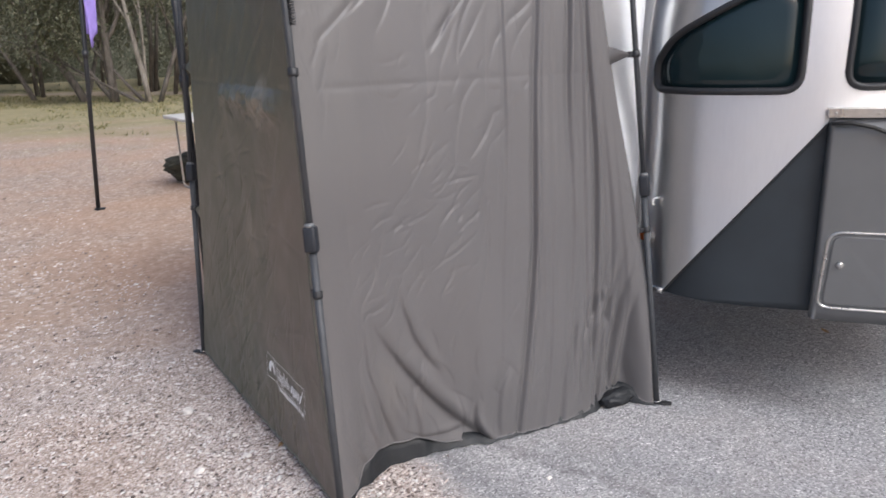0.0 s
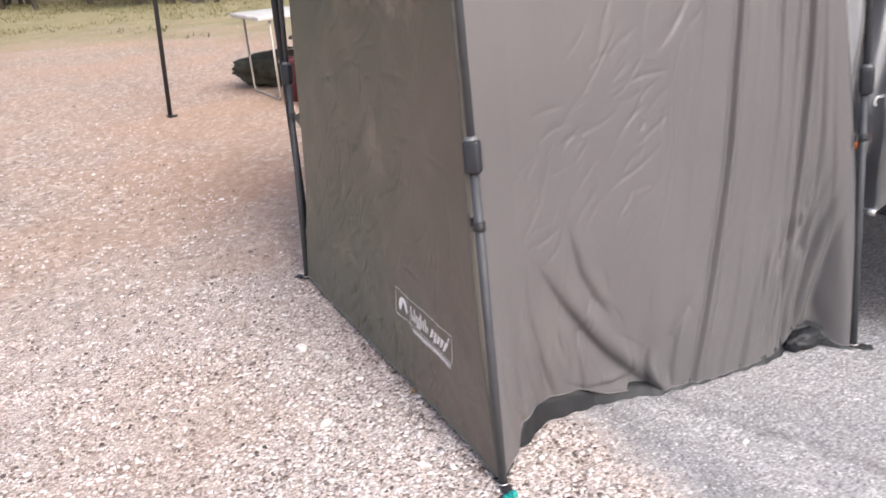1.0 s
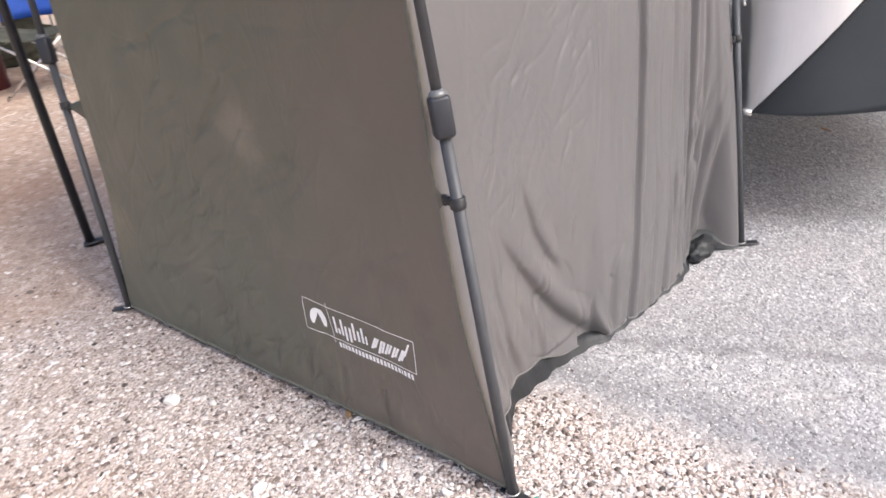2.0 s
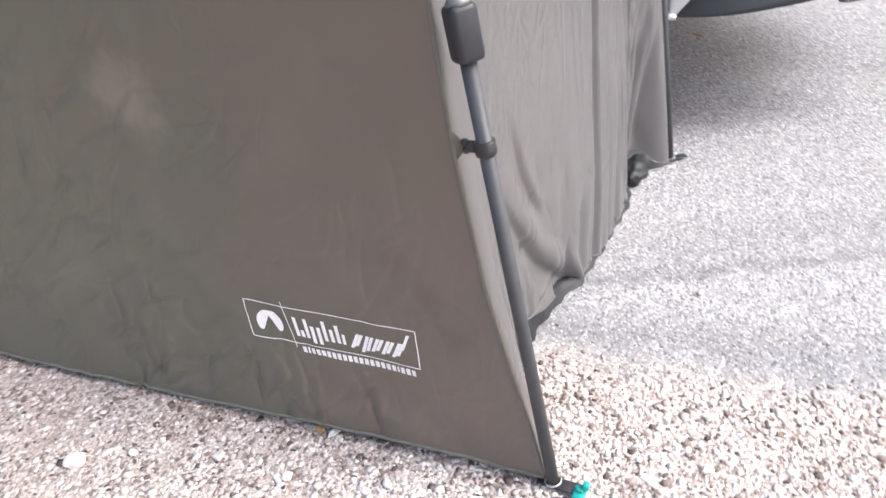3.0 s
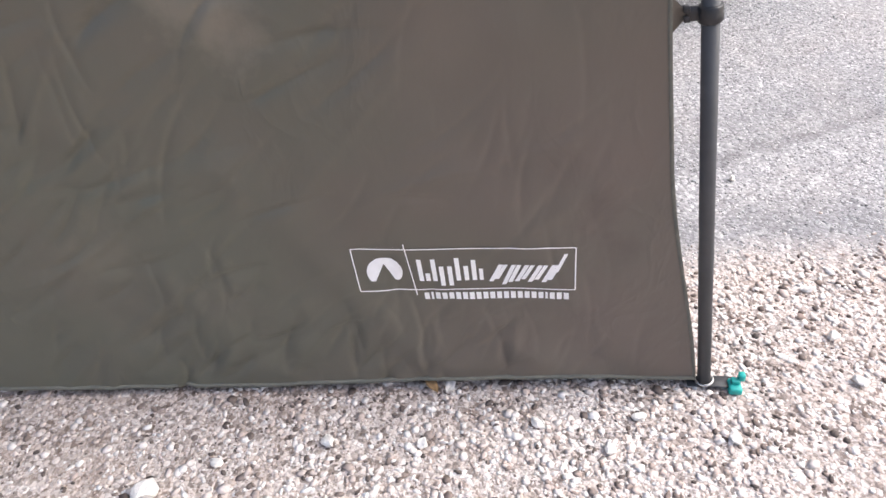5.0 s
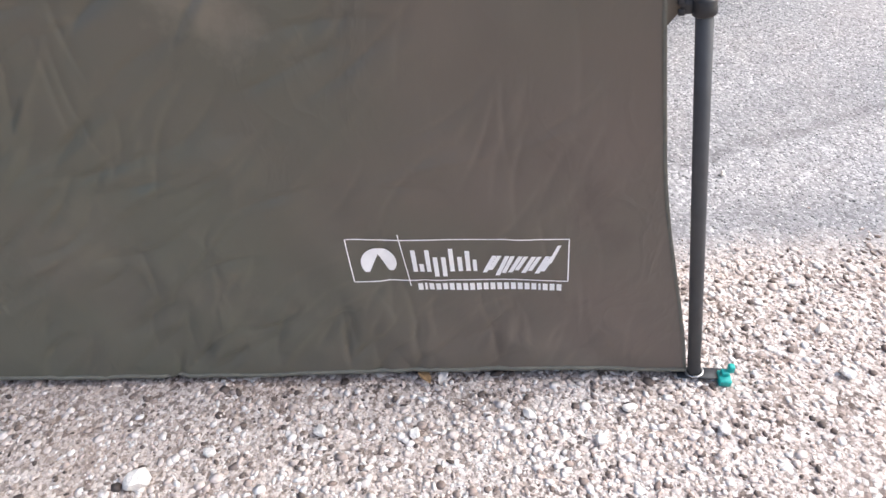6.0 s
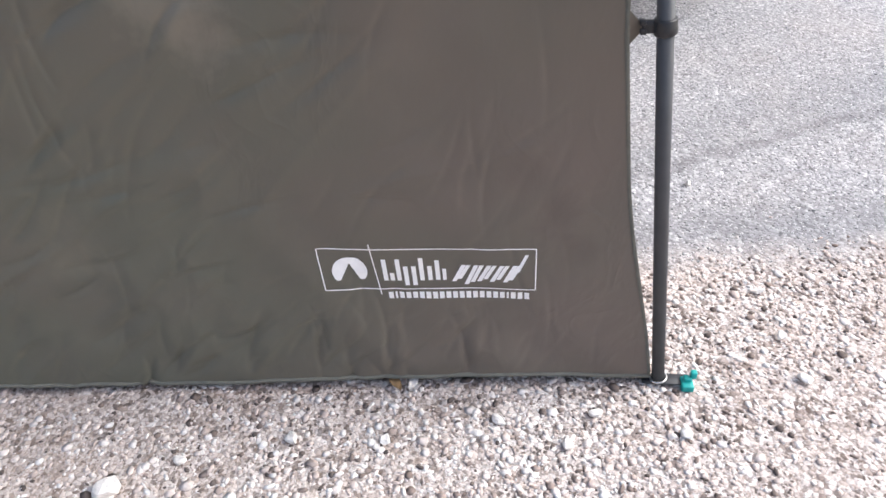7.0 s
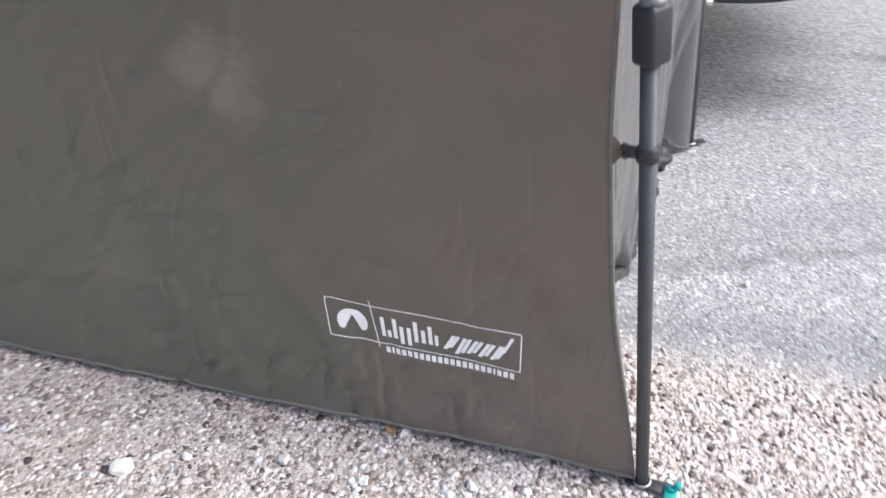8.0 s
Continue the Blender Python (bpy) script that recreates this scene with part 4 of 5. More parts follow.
def build_caravan():
    van = thing("caravan", (2.1, 4.2, 0.0), "silver riveted aluminium caravan with rounded end and dark grey skirt", "caravan")
    S0, S1, TOP = PLAN_S[0], PLAN_S[-1], 2.35
    # finer steps round the part that faces the tent
    cuts = [S0 + (-0.3 - S0) * i / 14 for i in range(14)] + [-0.3 + 1.7 * i / 200 for i in range(200)] + [1.4 + (S1 - 1.4) * i / 70 for i in range(71)]
    nu, nv = len(cuts) - 1, 150

    def skin(u, v):
        s = cuts[min(nu, round(u * nu))]
        z0 = skirt_line(s)
        return shell(s, z0 + (TOP - z0) * v)

    inner = [outline_ring(w, -0.0135) for w in (WIN_1, WIN_2)]

    def keep(u, v):
        i = min(nu - 1, int(u * nu))
        s = (cuts[i] + cuts[i + 1]) / 2
        z0 = skirt_line(s)
        z = z0 + (TOP - z0) * v
        return not any(inside(w, s, z) for w in inner)
    body = part("body", grid_mesh(skin, nu, nv, keep), ALU, van)
    thicken(body, 0.004, rim=False)
    # pale end panel
    pale = grid_mesh(lambda u, v: shell(S0 + (-0.17 - S0) * u, 0.45 + 1.5 * v, 0.006), 40, 20)
    thicken(part("end_panel", pale, WHITE, van, "pale painted end panel"), 0.005)
    # roof and underside
    for name, z, mat in (("roof", TOP - 0.003, ALU), ("underside", 0.66, SKIRT)):
        bm = bmesh.new()
        ring = [bm.verts.new(shell(cuts[i], z, -0.05 if z < 1 else 0)) for i in range(0, nu + 1, 3)] + []
        bm.faces.new(ring)
        part(name, bm, mat, van, "" if z > 1 else "dark grey underside", False)
    # far sides close the body
    bm = bmesh.new()
    e0, e1 = shell(S0, 1.0), shell(S1, 1.0)
    back = [Vector((e0.x, e0.y, 0)), Vector((e1.x, e1.y, 0))]
    for p, q in zip(back, back[1:]):
        bm.faces.new([bm.verts.new(v) for v in (p + Vector((0, 0, 0.62)), q + Vector((0, 0, 0.62)), q + Vector((0, 0, TOP)), p + Vector((0, 0, TOP)))])
    part("far_side", bm, ALU, van, "", False)
    # dark triangular skirt under the slanting skin
    def tri(u, v):
        s = -0.014 + u * 0.51
        z0, z1 = 0.43, skirt_line(s) + 0.012
        return shell(s, z0 + (z1 - z0) * v, -0.012)
    thicken(part("skirt", grid_mesh(tri, 40, 20), SKIRT, van, "dark blue-grey triangular skirt panel"), 0.01)
    tube_part("skin_edge", [shell(-0.014 + 0.497 * i / 40, skirt_line(-0.014 + 0.497 * i / 40), 0.001) for i in range(41)], 0.004, RUBBER, van, "black edge strip", 8)
    tube_part("sill_trim", [shell(-1.0 + 0.99 * i / 40, 0.436, 0.004) for i in range(41)], 0.010, STEEL, van, "bright sill trim", 10)
    def proud(s):
        return 0.022 + 0.16 * min(0.45, max(0.0, s - 0.478))
    # locker panel with its hatch
    def locker(u, v):
        s = 0.478 + u * 0.54
        return shell(s, 0.415 + v * 0.655, proud(s) * smooth01(u, 0.0, 0.012))
    lock = part("locker_panel", grid_mesh(locker, 120, 12), LOCKER, van, "grey metal locker panel")
    thicken(lock, 0.03)
    hatch = rounded([(0.488, 0.455), (0.85, 0.455), (0.85, 0.718), (0.505, 0.718)], [0.045] * 4, 8)
    bm = bmesh.new()
    gasket_at = [outline_ring(hatch, g) for g in (0, -0.002, -0.006, -0.009)]
    rows = [[bm.verts.new(shell(p.x, p.y, proud(p.x) + o)) for p in loop] for loop, o in zip(gasket_at, (0.0, 0.005, 0.005, 0.0))]
    for a, b in zip(rows, rows[1:]):
        for i in range(len(hatch)):
            bm.faces.new((a[i], a[(i + 1) % len(hatch)], b[(i + 1) % len(hatch)], b[i]))
    part("hatch_trim", bm, STEEL, lock, "bright hatch trim")
    bm = bmesh.new()
    face = outline_ring(hatch, -0.020)
    vs = [bm.verts.new(shell(p.x, p.y, proud(p.x) + 0.005)) for p in face]
    bm.faces.new(vs)
    rim = [bm.verts.new(shell(p.x, p.y, proud(p.x))) for p in outline_ring(hatch, -0.017)]
    for i in range(len(vs)):
        bm.faces.new((rim[i], rim[(i + 1) % len(vs)], vs[(i + 1) % len(vs)], vs[i]))
    part("hatch_door", bm, LOCKER, lock, "grey hatch door", False)
    c = shell(0.545, 0.608, proud(0.545) + 0.003)
    n = (shell(0.545, 0.608, 1.0) - shell(0.545, 0.608)).normalized()
    part("hatch_lock", tube(bmesh.new(), [c, c + n * 0.008, c + n * 0.011], [0.011, 0.011, 0.007], 16), STEEL, lock, "round hatch lock")
    # riveted rail over the locker, with a black edge below it
    bm = bmesh.new()
    rail = [[shell(0.470 + 0.56 * i / 60, z, o + k * (proud(0.470 + 0.56 * i / 60) - 0.022)) for z, o, k in ((1.072, 0.022, 1), (1.074, 0.030, 1), (1.100, 0.030, 1), (1.102, 0.0, 0))] for i in range(61)]
    rv = [[bm.verts.new(p) for p in row] for row in rail]
    for a, b in zip(rv, rv[1:]):
        for j in range(3):
            bm.faces.new((a[j], b[j], b[j + 1], a[j + 1]))
    bm.faces.new(rv[0])
    part("locker_rail", bm, STEEL, van, "bright riveted rail", False)
    for s in (0.49, 0.60, 0.66, 0.78, 0.9):
        bm = bmesh.new()
        bmesh.ops.create_uvsphere(bm, u_segments=10, v_segments=6, radius=0.004, matrix=Matrix.Translation(shell(s, 1.087, proud(s) + 0.008)))
        part("rivet", bm, STEEL, van)
    tube_part("hose", [shell(s, z, proud(s) + 0.010) for s, z in ((0.478, 1.055), (0.53, 1.058), (0.59, 1.045), (0.65, 1.018), (0.72, 0.975), (0.80, 0.93))], 0.006, CABLE, van, "black hose", 8)
    # windows
    for poly in (WIN_1, WIN_2):
        bm = bmesh.new()
        gasket(bm, poly, 0.024, 0.010)
        win = part("window", bm, RUBBER, van, "dark tinted window in black rubber gasket")
        loop = outline_ring(poly, -0.016)
        c = sum(loop, Vector((0, 0))) / len(loop)
        bm = bmesh.new()
        rings = [[bm.verts.new(shell(c.x + (p.x - c.x) * k, c.y + (p.y - c.y) * k, -0.008)) for p in loop] for k in (1.0, 0.75, 0.5, 0.25)]
        for a, b in zip(rings, rings[1:]):
            for i in range(len(loop)):
                bm.faces.new((a[i], a[(i + 1) % len(loop)], b[(i + 1) % len(loop)], b[i]))
        bm.faces.new(rings[-1])
        thicken(part("pane", bm, WINDOW, win, "dark tinted pane"), 0.004)
    # stabiliser leg under the front end
    foot, up = Vector((1.96, 2.61, 0.0)), Vector((0.16, 0.05, 1.0)).normalized()
    leg = tube_part("stabiliser_leg", [foot + up * 0.09, foot + up * 0.70], 0.009, STEEL, van, "slim steel stabiliser leg", 12)
    part("rubber_foot", tube(bmesh.new(), [foot + up * h for h in (0.0, 0.008, 0.03, 0.034, 0.075, 0.105, 0.112)], [0.024, 0.027, 0.027, 0.023, 0.021, 0.016, 0.010], 16), RUBBER, leg, "black rubber foot")
    # awning hook and amber marker lamp on the end wall
    c = shell(-0.055, 0.775)
    n = (shell(-0.055, 0.775, 1.0) - c).normalized()
    tube_part("hook", [c, c + n * 0.016, c + n * 0.023 + Vector((0, 0, -0.004)), c + n * 0.025 + Vector((0, 0, -0.018)), c + n * 0.018 + Vector((0, 0, -0.024))], 0.0038, WHITE, van, "white awning hook", 10)
    c = shell(-0.115, 0.625, 0.004)
    n = (shell(-0.115, 0.625, 1.0) - c).normalized()
    lamp = part("marker_base", tube(bmesh.new(), [c, c + n * 0.012], [0.030, 0.026], 20), WHITE, van, "white marker lamp base")
    part("marker_lens", tube(bmesh.new(), [c + n * 0.012, c + n * 0.022, c + n * 0.028], [0.022, 0.019, 0.010], 20), AMBER, lamp, "amber marker lens")
    return van


build_caravan()


# ---- camp behind the tent ----
def leaning_pole(name, base, top, radius, label):
    pole = thing(name, base, label, "pole")
    base, top = Vector(base), Vector(top)
    tube_part("shaft", [base + Vector((0, 0, -0.03)), base.lerp(top, 0.5), top], radius, BLACK, pole)
    bm = bmesh.new()
    x = Vector((1, 0.2, 0)).normalized()
    box(bm, axes(base + Vector((0.02, 0, 0.008)), x, Vector((-x.y, x.x, 0)), Vector((0, 0, 1))), (0.09, 0.04, 0.012), 0.004, 1)
    part("foot", bm, BLACK, pole)
    mid = base.lerp(top, 0.52)
    d = (top - base).normalized()
    part("collar", tube(bmesh.new(), [mid - d * 0.03, mid + d * 0.03], radius * 1.35, 12), BLACK, pole)
    return pole


leaning_pole("flag_pole", (-3.45, 6.25, 0), (-3.25, 6.32, 2.6), 0.019, "slim black pole standing in gravel")
leaning_pole("awning_pole", (-1.348, 3.73, 0), (-1.37, 3.86, 2.3), 0.017, "slim black awning pole standing in gravel")


def build_flag():
    def fn(u, v):
        z = 1.46 + v * 1.0
        w = 0.13 * (0.6 + 0.45 * v)
        return Vector((-3.33 + 0.03 + u * w, 6.28 + 0.05 * math.sin(u * 7 + v * 3), z + 0.06 * math.cos(u * 6) * (1 - v)))
    ob = thicken(part("flag", grid_mesh(fn, 16, 24), PURPLE), 0.003)
    tagged(ob, "limp violet cloth flag hanging beside a black pole", "flag")


build_flag()


def build_table():
    o = Vector((-2.67, 6.70, 0))
    e = Vector((-0.66, 0.75, 0)).normalized()      # along the leg frame that faces the camera
    f = Vector((0.75, 0.66, 0))
    H, DEPTH, LONG = 0.74, 0.72, 1.25
    table = thing("folding_table", o, "folding camp table with pale top and tubular steel legs", "table")
    bm = bmesh.new()
    box(bm, axes(o + e * DEPTH / 2 + f * LONG / 2 + Vector((0, 0, H - 0.018)), e, f, Vector((0, 0, 1))), (DEPTH + 0.08, LONG + 0.1, 0.035), 0.008, 2)
    part("tabletop", bm, TABLETOP, table)
    for far in (0.06, LONG - 0.06):
        b = o + f * far
        up = Vector((0, 0, 1))
        tube_part("leg_frame", [b + up * (H - 0.03), b + up * 0.05, b + e * 0.03 + up * 0.014, b + e * (DEPTH - 0.03) + up * 0.014, b + e * DEPTH + up * 0.05, b + e * DEPTH + up * (H - 0.03)], 0.011, DULL, table)
        tube_part("brace", [b + e * DEPTH / 2 + up * (H - 0.04), b + e * DEPTH / 2 + f * (0.2 if far < 0.5 else -0.2) + up * (H - 0.04)], 0.008, STEEL, table)


build_table()


def build_bag():
    bm = bmesh.new()
    bmesh.ops.create_icosphere(bm, subdivisions=5, radius=1.0)
    for v in bm.verts:
        n = v.co.copy()
        k = 1 + 0.22 * noise.noise(n * 1.6) + 0.10 * noise.noise(n * 5) + 0.05 * noise.noise(n * 14)
        sx = math.copysign(abs(n.x) ** 0.8, n.x)
        v.co = Vector((sx * 0.62 * k, n.y * 0.24 * k, max(n.z * 0.19 * k, -0.165)))
    ob = part("duffel_bag", bm, CANVAS)
    ob.matrix_world = pose(-2.74, 7.62, 0.165, 0, 0, 12)
    tagged(ob, "long rumpled dark olive canvas bag lying on gravel", "bag")


build_bag()


def build_bucket():
    c = Vector((-2.47, 6.78, 0.0))
    pail = thing("bucket", c, "dark red plastic bucket with lid on gravel", "bucket")
    up = Vector((0, 0, 1))
    part("pail", tube(bmesh.new(), [c + up * z for z in (0.0, 0.01, 0.33, 0.345, 0.36)], [0.095, 0.102, 0.118, 0.126, 0.126], 28), RED, pail)
    part("lid", tube(bmesh.new(), [c + up * z for z in (0.36, 0.372, 0.38)], [0.128, 0.126, 0.10], 28), RED, pail)
    tube_part("handle", [c + Vector((0.15 * math.cos(t), 0.02, 0.33 + 0.12 * math.sin(t))) for t in [math.pi * i / 16 for i in range(17)]], 0.004, STEEL, pail, "wire handle")


build_bucket()


def build_chair():
    o = Vector((-2.02, 6.55, 0))
    chair = thing("camp_chair", o, "folding camp chair with blue back and dark seat", "chair")

    def at(x, y, z):
        return o + Vector((x, y, z))
    for x0, x1 in ((-0.26, 0.26), (0.26, -0.26)):
        for y in (-0.22, 0.22):
            tube_part("leg", [at(x0, y, 0.01), at(x1, y, 0.42)], 0.010, STEEL, chair)
    for x in (-0.27, 0.27):
        tube_part("back_post", [at(x, 0.22, 0.30), at(x, 0.30, 0.92)], 0.010, STEEL, chair)
        tube_part("armrest", [at(x, -0.24, 0.60), at(x, 0.25, 0.60)], 0.016, BLACK, chair)
    thicken(part("backrest", grid_mesh(lambda u, v: at(-0.27 + 0.54 * u, 0.235 + 0.09 * v + 0.05 * math.sin(math.pi * u), 0.45 + 0.47 * v), 12, 8), BLUE, chair, "blue cloth backrest"), 0.006)
    thicken(part("seat", grid_mesh(lambda u, v: at(-0.26 + 0.52 * u, -0.24 + 0.48 * v, 0.42 - 0.05 * math.sin(math.pi * u)), 12, 8), CANVAS, chair, "dark cloth seat"), 0.006)


build_chair()


# ---- trees and bush ----
def limb(bm, rng, start, way, length, radius, depth, tips):
    """A bent tapering limb that forks; collects the ends of twigs."""
    pts, rad = [start], [radius]
    p, d = start.copy(), way.normalized()
    steps = 6
    for i in range(steps):
        bend = 0.06 if depth == 2 else 0.18
        d = (d + Vector(rng.uniform(-bend, bend, 3).tolist()) + Vector((0, 0, 0.02))).normalized()
        p = p + d * length / steps
        pts.append(p.copy())
        rad.append(max(0.006, radius * (1 - 0.62 * (i + 1) / steps)))
    tube(bm, pts, rad, 7 if radius > 0.05 else 5)
    if depth == 0:
        tips.extend(pts[2:])
        return
    for i in range(3):
        j = 3 + i if depth > 1 else 2 + i
        turn = Vector(rng.uniform(-1, 1, 3).tolist())
        turn.z = abs(turn.z) * 0.5
        limb(bm, rng, pts[min(j, steps)], d * 0.8 + turn * 0.9, length * rng.uniform(0.5, 0.75), rad[min(j, steps)] * 0.7, depth - 1, tips)


def leaf_mesh(name, spots, rng, each, spread, size, material, parent):
    """Clumps of small drooping leaves round the given spots."""
    m = len(spots) * each
    base = np.repeat(np.array(spots), each, 0) + rng.normal(0, spread, (m, 3)) * (1, 1, 0.8)
    a = rng.uniform(0, 2 * np.pi, m)
    droop = rng.uniform(0.2, 1.2, m)
    lng = size * rng.uniform(0.6, 1.5, m)
    d = np.stack((np.cos(a) * np.cos(droop), np.sin(a) * np.cos(droop), -np.sin(droop)), 1) * lng[:, None]
    w = np.stack((-np.sin(a), np.cos(a), rng.uniform(-0.5, 0.5, m)), 1) * (lng * 0.28)[:, None]
    v = np.stack((base, base + d * 0.5 + w, base + d, base + d * 0.5 - w), 1).reshape(-1, 3)
    f = np.arange(4 * m).reshape(-1, 4)
    me = bpy.data.meshes.new(name)
    me.from_pydata(v.tolist(), [], f.tolist())
    me.materials.append(material)
    ob = new(name, me)
    if parent is not None:
        ob.parent = parent
        if parent.type == 'EMPTY':
            ob.location = -Vector(parent.location)
    return ob


def build_tree(at, way, length, radius, seed, bark, label, forks=3, leaves=26):
    rng = np.random.RandomState(seed)
    at = Vector(at)
    tree = thing("tree", at, label, "tree", "trees behind the camp")
    tips = []
    bm = bmesh.new()
    for k in range(forks):
        spreadw = Vector(way) + Vector((rng.uniform(-0.6, 0.6), rng.uniform(-0.4, 0.4), 0)) * (0 if k == 0 else 1.4)
        limb(bm, rng, at + Vector((rng.uniform(-0.1, 0.1) * k, rng.uniform(-0.1, 0.1) * k, -0.1)), spreadw, length * (1 if k == 0 else rng.uniform(0.6, 0.9)), radius * (1 if k == 0 else 0.6), 2, tips)
    part("trunk", bm, bark, tree)
    leaf_mesh("crown", [t[:] for t in tips], rng, leaves * 3, 0.38, 0.085, LEAF, tree)


build_tree((-10.0, 20.3, 0), (-0.05, 0, 1), 4.6, 0.085, 1, PALEBARK, "slender pale-trunked gum tree in dry grass", 1)
build_tree((-10.15, 20.4, 0), (0.08, 0.1, 1), 4.4, 0.06, 21, PALEBARK, "slender pale gum stem beside its twin", 1)
build_tree((-9.75, 20.3, 0), (0.42, 0.1, 1), 3.8, 0.075, 2, BARK, "grey gum leaning out over dry grass", 1)
build_tree((-10.2, 20.4, 0), (-1.0, 0.1, 0.50), 3.6, 0.055, 3, BARK, "grey gum with a long low slanting limb", 1, 14)
build_tree((-10.3, 20.7, 0), (-0.75, 0.2, 0.75), 3.4, 0.06, 22, BARK, "dark gum with slanting stem", 1)
build_tree((-12.5, 21.3, 0), (-0.62, 0.1, 1), 4.4, 0.13, 4, BARK, "dark leaning gum tree in dry grass", 2)
build_tree((-15.3, 23.0, 0), (-0.5, 0, 1), 3.4, 0.09, 5, BARK, "slender dark leaning tree in dry grass", 1)
build_tree((-11.4, 20.9, 0), (0.05, 0, 1), 3.6, 0.14, 6, BARK, "short dark-barked tree in dry grass", 2)
build_tree((-19.0, 25.0, 0), (-0.3, 0, 1), 4.5, 0.15, 7, BARK, "dark-barked bush tree with drooping leaves", 3)
build_tree((-7.0, 24.0, 0), (0.1, 0, 1), 4.8, 0.15, 8, BARK, "dark-barked bush tree with drooping leaves", 3)
build_tree((-22.0, 21.0, 0), (0.3, 0, 1), 4.5, 0.15, 9, BARK, "dark-barked bush tree with drooping leaves", 3)


def build_woods():
    rng = np.random.RandomState(11)
    spots = []
    for _ in range(2400):
        a = rng.uniform(-0.15, 1.05)
        r = rng.uniform(28, 40)
        h = rng.uniform(0, 1) ** 0.8 * 9.0
        spots.append((-r * math.sin(a), r * math.cos(a), 1.0 + h))
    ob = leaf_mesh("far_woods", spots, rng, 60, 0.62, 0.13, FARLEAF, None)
    tagged(ob, "dense grey-green bush behind the trees", "woods", kind="stuff")
    bm = bmesh.new()
    for _ in range(46):
        a, r = rng.uniform(-0.15, 1.05), rng.uniform(26, 36)
        p = Vector((-r * math.sin(a), r * math.cos(a), 0))
        tube(bm, [p, p + Vector((rng.uniform(-0.6, 0.6), 0, 3)), p + Vector((rng.uniform(-1.4, 1.4), 0, 7))], [0.08, 0.06, 0.03], 6)
    tagged(part("far_trunks", bm, BARK), "thin dark trunks standing in far bush", "tree trunks", kind="stuff")


build_woods()


def build_backdrop():
    """A backdrop sheet added behind the bush, filling its dark gaps with leaf tones."""
    def fn(u, v):
        a = -0.6 + 2.1 * u
        r = 46 + 4 * noise.noise((u * 9, v * 3, 1.0))
        return Vector((-r * math.sin(a), r * math.cos(a), -0.5 + v * (8.0 + 2.5 * noise.noise((u * 14, 0, 4.0)))))
    n = Nodes("backdrop_bush")
    c = n.coords(world_space=True)
    col = n.ramp(n.noise(c, 1.1, 8, 0.7), [(0.3, (0.06, 0.065, 0.042)), (0.5, (0.13, 0.135, 0.095)), (0.7, (0.24, 0.235, 0.18))])
    n.bump(n.noise(c, 1.6, 6, 0.7), 1.0, 0.6)
    ob = part("backdrop", grid_mesh(fn, 90, 14), n.set(col, 0.95))
    tagged(ob, "added backdrop sheet in hazy grey-green leaf tones behind the bush", "woods", kind="structure")


build_backdrop()


def build_grass():
    rng = np.random.RandomState(12)
    m = 6000
    x, y = rng.uniform(-26, 2, m * 3), rng.uniform(12.0, 30, m * 3)
    patch = np.array([noise.noise((a * 0.45, b * 0.45, 2.0)) for a, b in zip(x, y)])
    ok = (patch * 1.2 + 0.12 * (y - 15.5) > 0.0) & (np.abs(y + 0.35 * x - 20.5) > 1.2)
    x, y = x[ok][:m], y[ok][:m]
    n = len(x)
    blades = 5
    b = np.repeat(np.stack((x, y, np.zeros(n)), 1), blades, 0) + rng.normal(0, 0.05, (n * blades, 3)) * (1, 1, 0)
    a = rng.uniform(0, 2 * np.pi, n * blades)
    h = rng.uniform(0.02, 0.09, n * blades)
    side = np.stack((np.cos(a), np.sin(a), 0 * a), 1) * 0.012
    tip = b + np.stack((rng.normal(0, 0.05, len(a)), rng.normal(0, 0.05, len(a)), h), 1)
    v = np.stack((b - side, b + side, tip), 1).reshape(-1, 3)
    me = bpy.data.meshes.new("grass")
    me.from_pydata(v.tolist(), [], np.arange(len(v)).reshape(-1, 3).tolist())
    me.materials.append(GRASS)
    tagged(new("grass", me), "patchy dry grass tufts before the trees", "grass", kind="stuff")
    # fallen leaves and bits of bark
    m = 2600
    x, y = rng.uniform(-14, 1, m), rng.uniform(7, 17, m)
    a, s = rng.uniform(0, 2 * np.pi, m), rng.uniform(0.012, 0.045, m)
    p = np.stack((x, y, rng.uniform(0.01, 0.03, m)), 1)
    d = np.stack((np.cos(a), np.sin(a), rng.uniform(-0.1, 0.3, m)), 1) * s[:, None]
    w = np.stack((-np.sin(a), np.cos(a), rng.uniform(-0.2, 0.2, m)), 1) * s[:, None] * 0.35
    v = np.stack((p - d, p + w, p + d, p - w), 1).reshape(-1, 3)
    me = bpy.data.meshes.new("leaf_litter")
    me.from_pydata(v.tolist(), [], np.arange(4 * m).reshape(-1, 4).tolist())
    me.materials.append(LITTER)
    tagged(new("leaf_litter", me), "scattered pale dry leaves on gravel and grass", "leaf litter", kind="stuff")


build_grass()


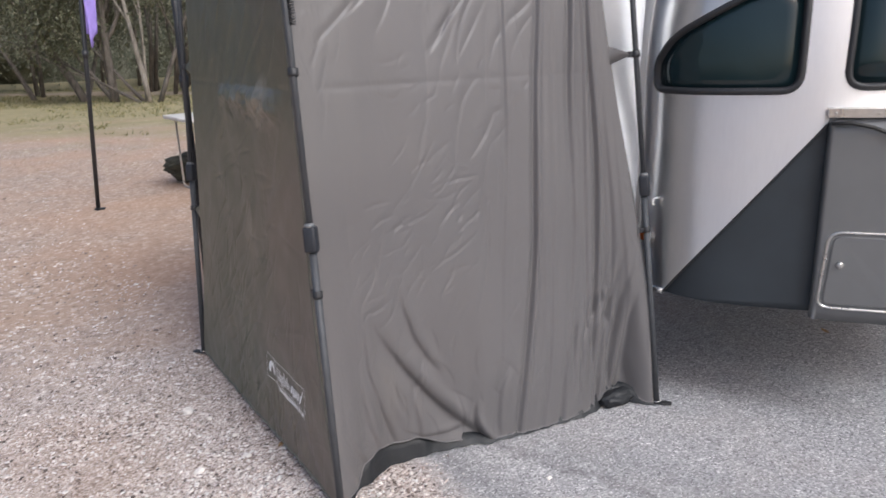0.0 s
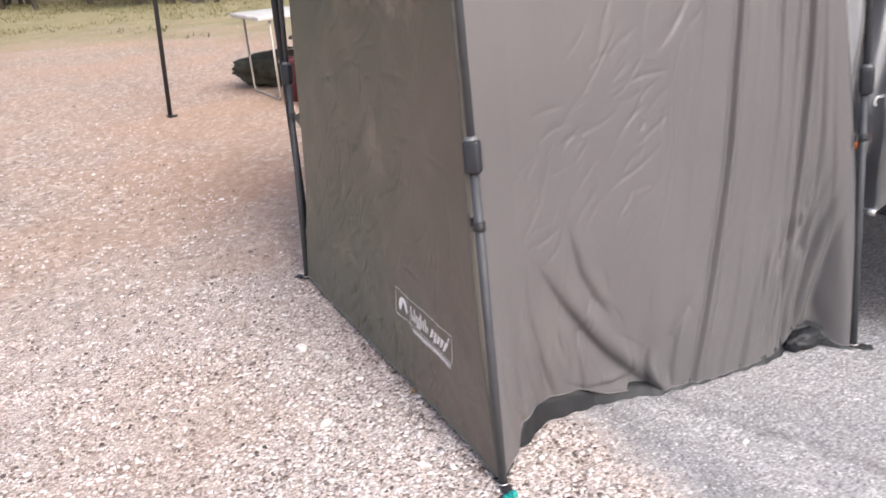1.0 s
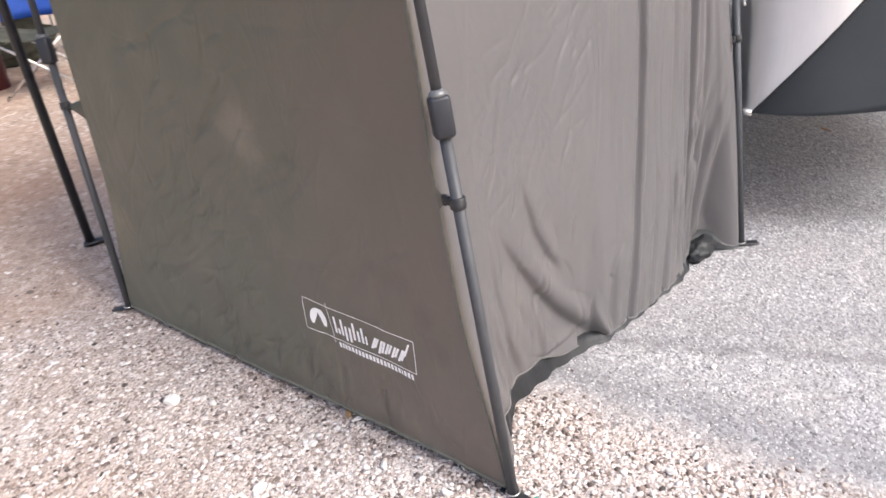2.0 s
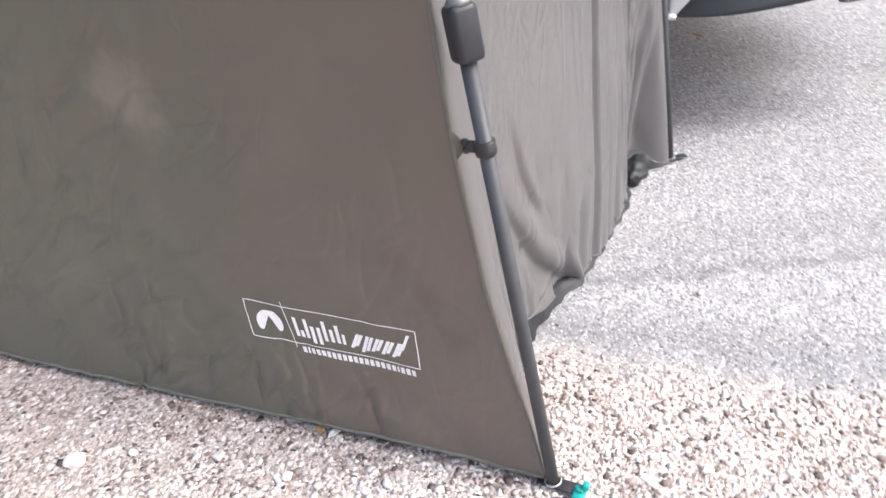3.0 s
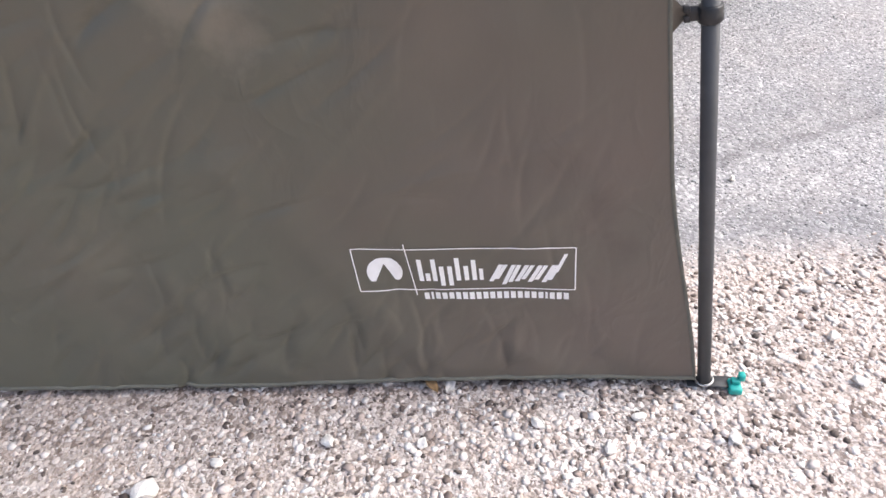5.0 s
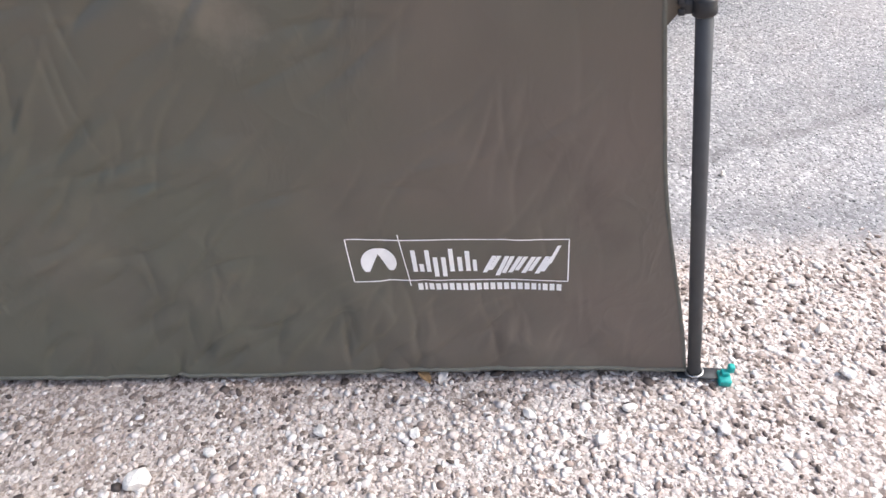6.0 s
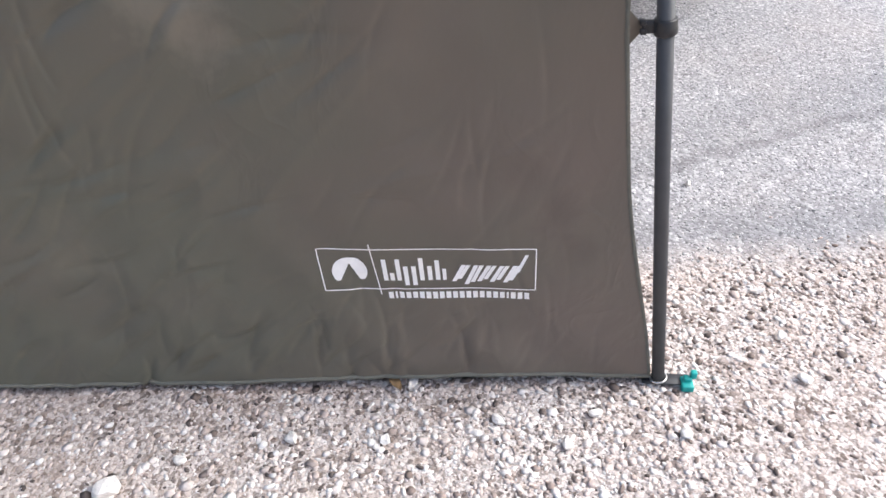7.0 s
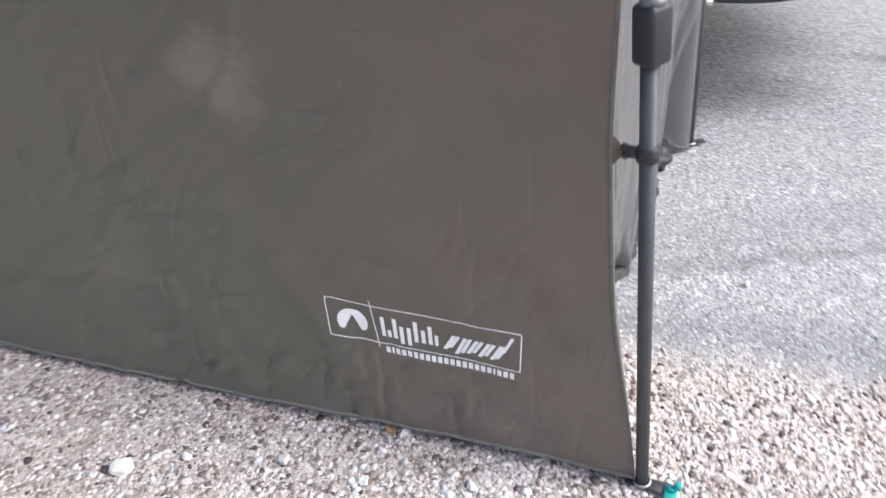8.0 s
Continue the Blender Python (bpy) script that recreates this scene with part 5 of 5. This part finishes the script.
# ---- small things on the ground ----
def build_stone(at, size, seed):
    rng = np.random.RandomState(seed)
    bm = bmesh.new()
    bmesh.ops.create_icosphere(bm, subdivisions=2, radius=0.5)
    cuts = [Vector(rng.normal(0, 1, 3).tolist()).normalized() for _ in range(9)]
    for v in bm.verts:
        for c in cuts:
            v.co -= c * max(0.0, v.co.dot(c) - 0.33)
    k = rng.uniform(0.8, 1.2, 3) * (1.25, 0.95, 0.7)
    for v in bm.verts:
        v.co = Vector((v.co.x * k[0], v.co.y * k[1], v.co.z * k[2])) * size * (1 + 0.25 * noise.noise(v.co * 3 + Vector((seed, 0, 0))))
    ob = part("stone", bm, PALESTONE, None, "", False)
    ob.matrix_world = pose(at[0], at[1], size * 0.14, rng.uniform(-15, 15), rng.uniform(-15, 15), rng.uniform(0, 360))
    tagged(ob, "pale angular stone lying among brown gravel", "stone", "pale stones in the gravel")


for i, (x, y, s) in enumerate(((-0.973, 2.600, 0.042), (-0.717, 2.430, 0.026), (-0.355, 2.044, 0.022), (0.397, 2.206, 0.016), (-0.62, 2.30, 0.02), (-0.30, 1.90, 0.026), (-0.47, 2.17, 0.022),
                              (-0.86, 2.55, 0.020), (-0.44, 2.05, 0.024), (0.02, 1.85, 0.024), (0.12, 1.93, 0.022), (-0.13, 2.10, 0.018), (-0.06, 1.78, 0.028), (-0.75, 2.20, 0.03))):
    build_stone((x, y), s, i)


def build_leaf(at, turn, size, material, label):
    def fn(u, v):
        w = math.sin(math.pi * min(1, u * 0.96 + 0.02)) * 0.42
        return Vector(((u - 0.5) * size, (v - 0.5) * w * size, 0.006 + 0.12 * size * abs(v - 0.5) + 0.1 * size * u * u))
    ob = thicken(part("leaf", grid_mesh(fn, 10, 4), material), 0.0006)
    ob.matrix_world = pose(*at, 0, 0, turn)
    tagged(ob, label, "leaf", "dry leaves under the hem")


build_leaf((-0.520, 2.366, 0.004), 70, 0.045, DEADLEAF, "curled dry brown leaf under the tent hem")
build_leaf((-0.500, 2.338, 0.004), 20, 0.040, PALESTONE, "pale dry leaf under the tent hem")


build_leaf((1.89, 3.59, 0.0), 40, 0.06, DEADLEAF, "dry brown leaf on grey gravel under the caravan")
build_leaf((1.70, 3.40, 0.0), 110, 0.05, DEADLEAF, "dry brown leaf on grey gravel under the caravan")


# ---- loose gravel, densest where the camera comes near ----
def is_grey(x, y):
    return x > 0.09 + (2.14 - y) * 0.9 + 0.14 * noise.noise((x * 3, y * 3, 0.5)) + 0.16 * noise.noise((x * 37, y * 37, 2.5))


def build_gravel():
    rng = np.random.RandomState(5)
    shapes = pebble_shapes(14, 3)
    spots = []
    for x0, x1, y0, y1, count, small, big, reach in ((-2.6, 0.8, 0.9, 4.2, 150000, 0.0042, 0.0185, 1.05), (-5.0, 0.6, 0.9, 8.0, 95000, 0.007, 0.024, 2.4), (-2.2, 0.9, 1.0, 3.6, 1100, 0.014, 0.024, 1.2), (-9.0, 0.5, 3.0, 13.0, 24000, 0.012, 0.034, 5.0)):
        for x, y, r, a, q, keep in zip(rng.uniform(x0, x1, count), rng.uniform(y0, y1, count), rng.rand(count) ** 2.6, rng.uniform(0, 6.28, count), rng.uniform(0.22, 0.48, count), rng.rand(count)):
            if keep > math.exp(-((math.hypot(x + 0.55, y - 2.15) / reach) ** 2) * 0.9) * (0.72 + 0.95 * noise.noise((x * 2.3, y * 2.3, 8.0)) + 0.45 * noise.noise((x * 9, y * 9, 18.0))):
                continue
            if is_grey(x, y):
                continue
            p = Vector((x, y, 0)) - FOOT["n"]
            if p.dot(Vector((0.783, 0.621, 0))) > 0.05 and p.dot(Vector((-0.57, 0.82, 0))) > 0.2:
                continue
            s = small + (big - small) * r
            spots.append((x, y, ground_z(x, y) + s * q * 0.12, s, a, q))
    scatter("gravel", spots, shapes, PEBBLE, "loose brown, pink and white pebbles", "gravel")
    spots = []
    for x0, x1, y0, y1, count, small, big in ((-0.1, 1.5, 1.3, 3.1, 24000, 0.004, 0.009),):
        for x, y, r, a, q in zip(rng.uniform(x0, x1, count), rng.uniform(y0, y1, count), rng.rand(count) ** 2, rng.uniform(0, 6.28, count), rng.uniform(0.25, 0.5, count)):
            if not is_grey(x, y):
                continue
            p = Vector((x, y, 0)) - FOOT["n"]
            if p.dot(Vector((-0.57, 0.82, 0))) > 0.2 and p.dot(Vector((0.82, 0.57, 0))) < 1.2:
                continue
            s = small + (big - small) * r
            spots.append((x, y, ground_z(x, y) + s * q * 0.05, s, a, q))
    scatter("stone_chips", spots, shapes, CHIPS, "fine grey and white stone chips", "gravel")


build_gravel()
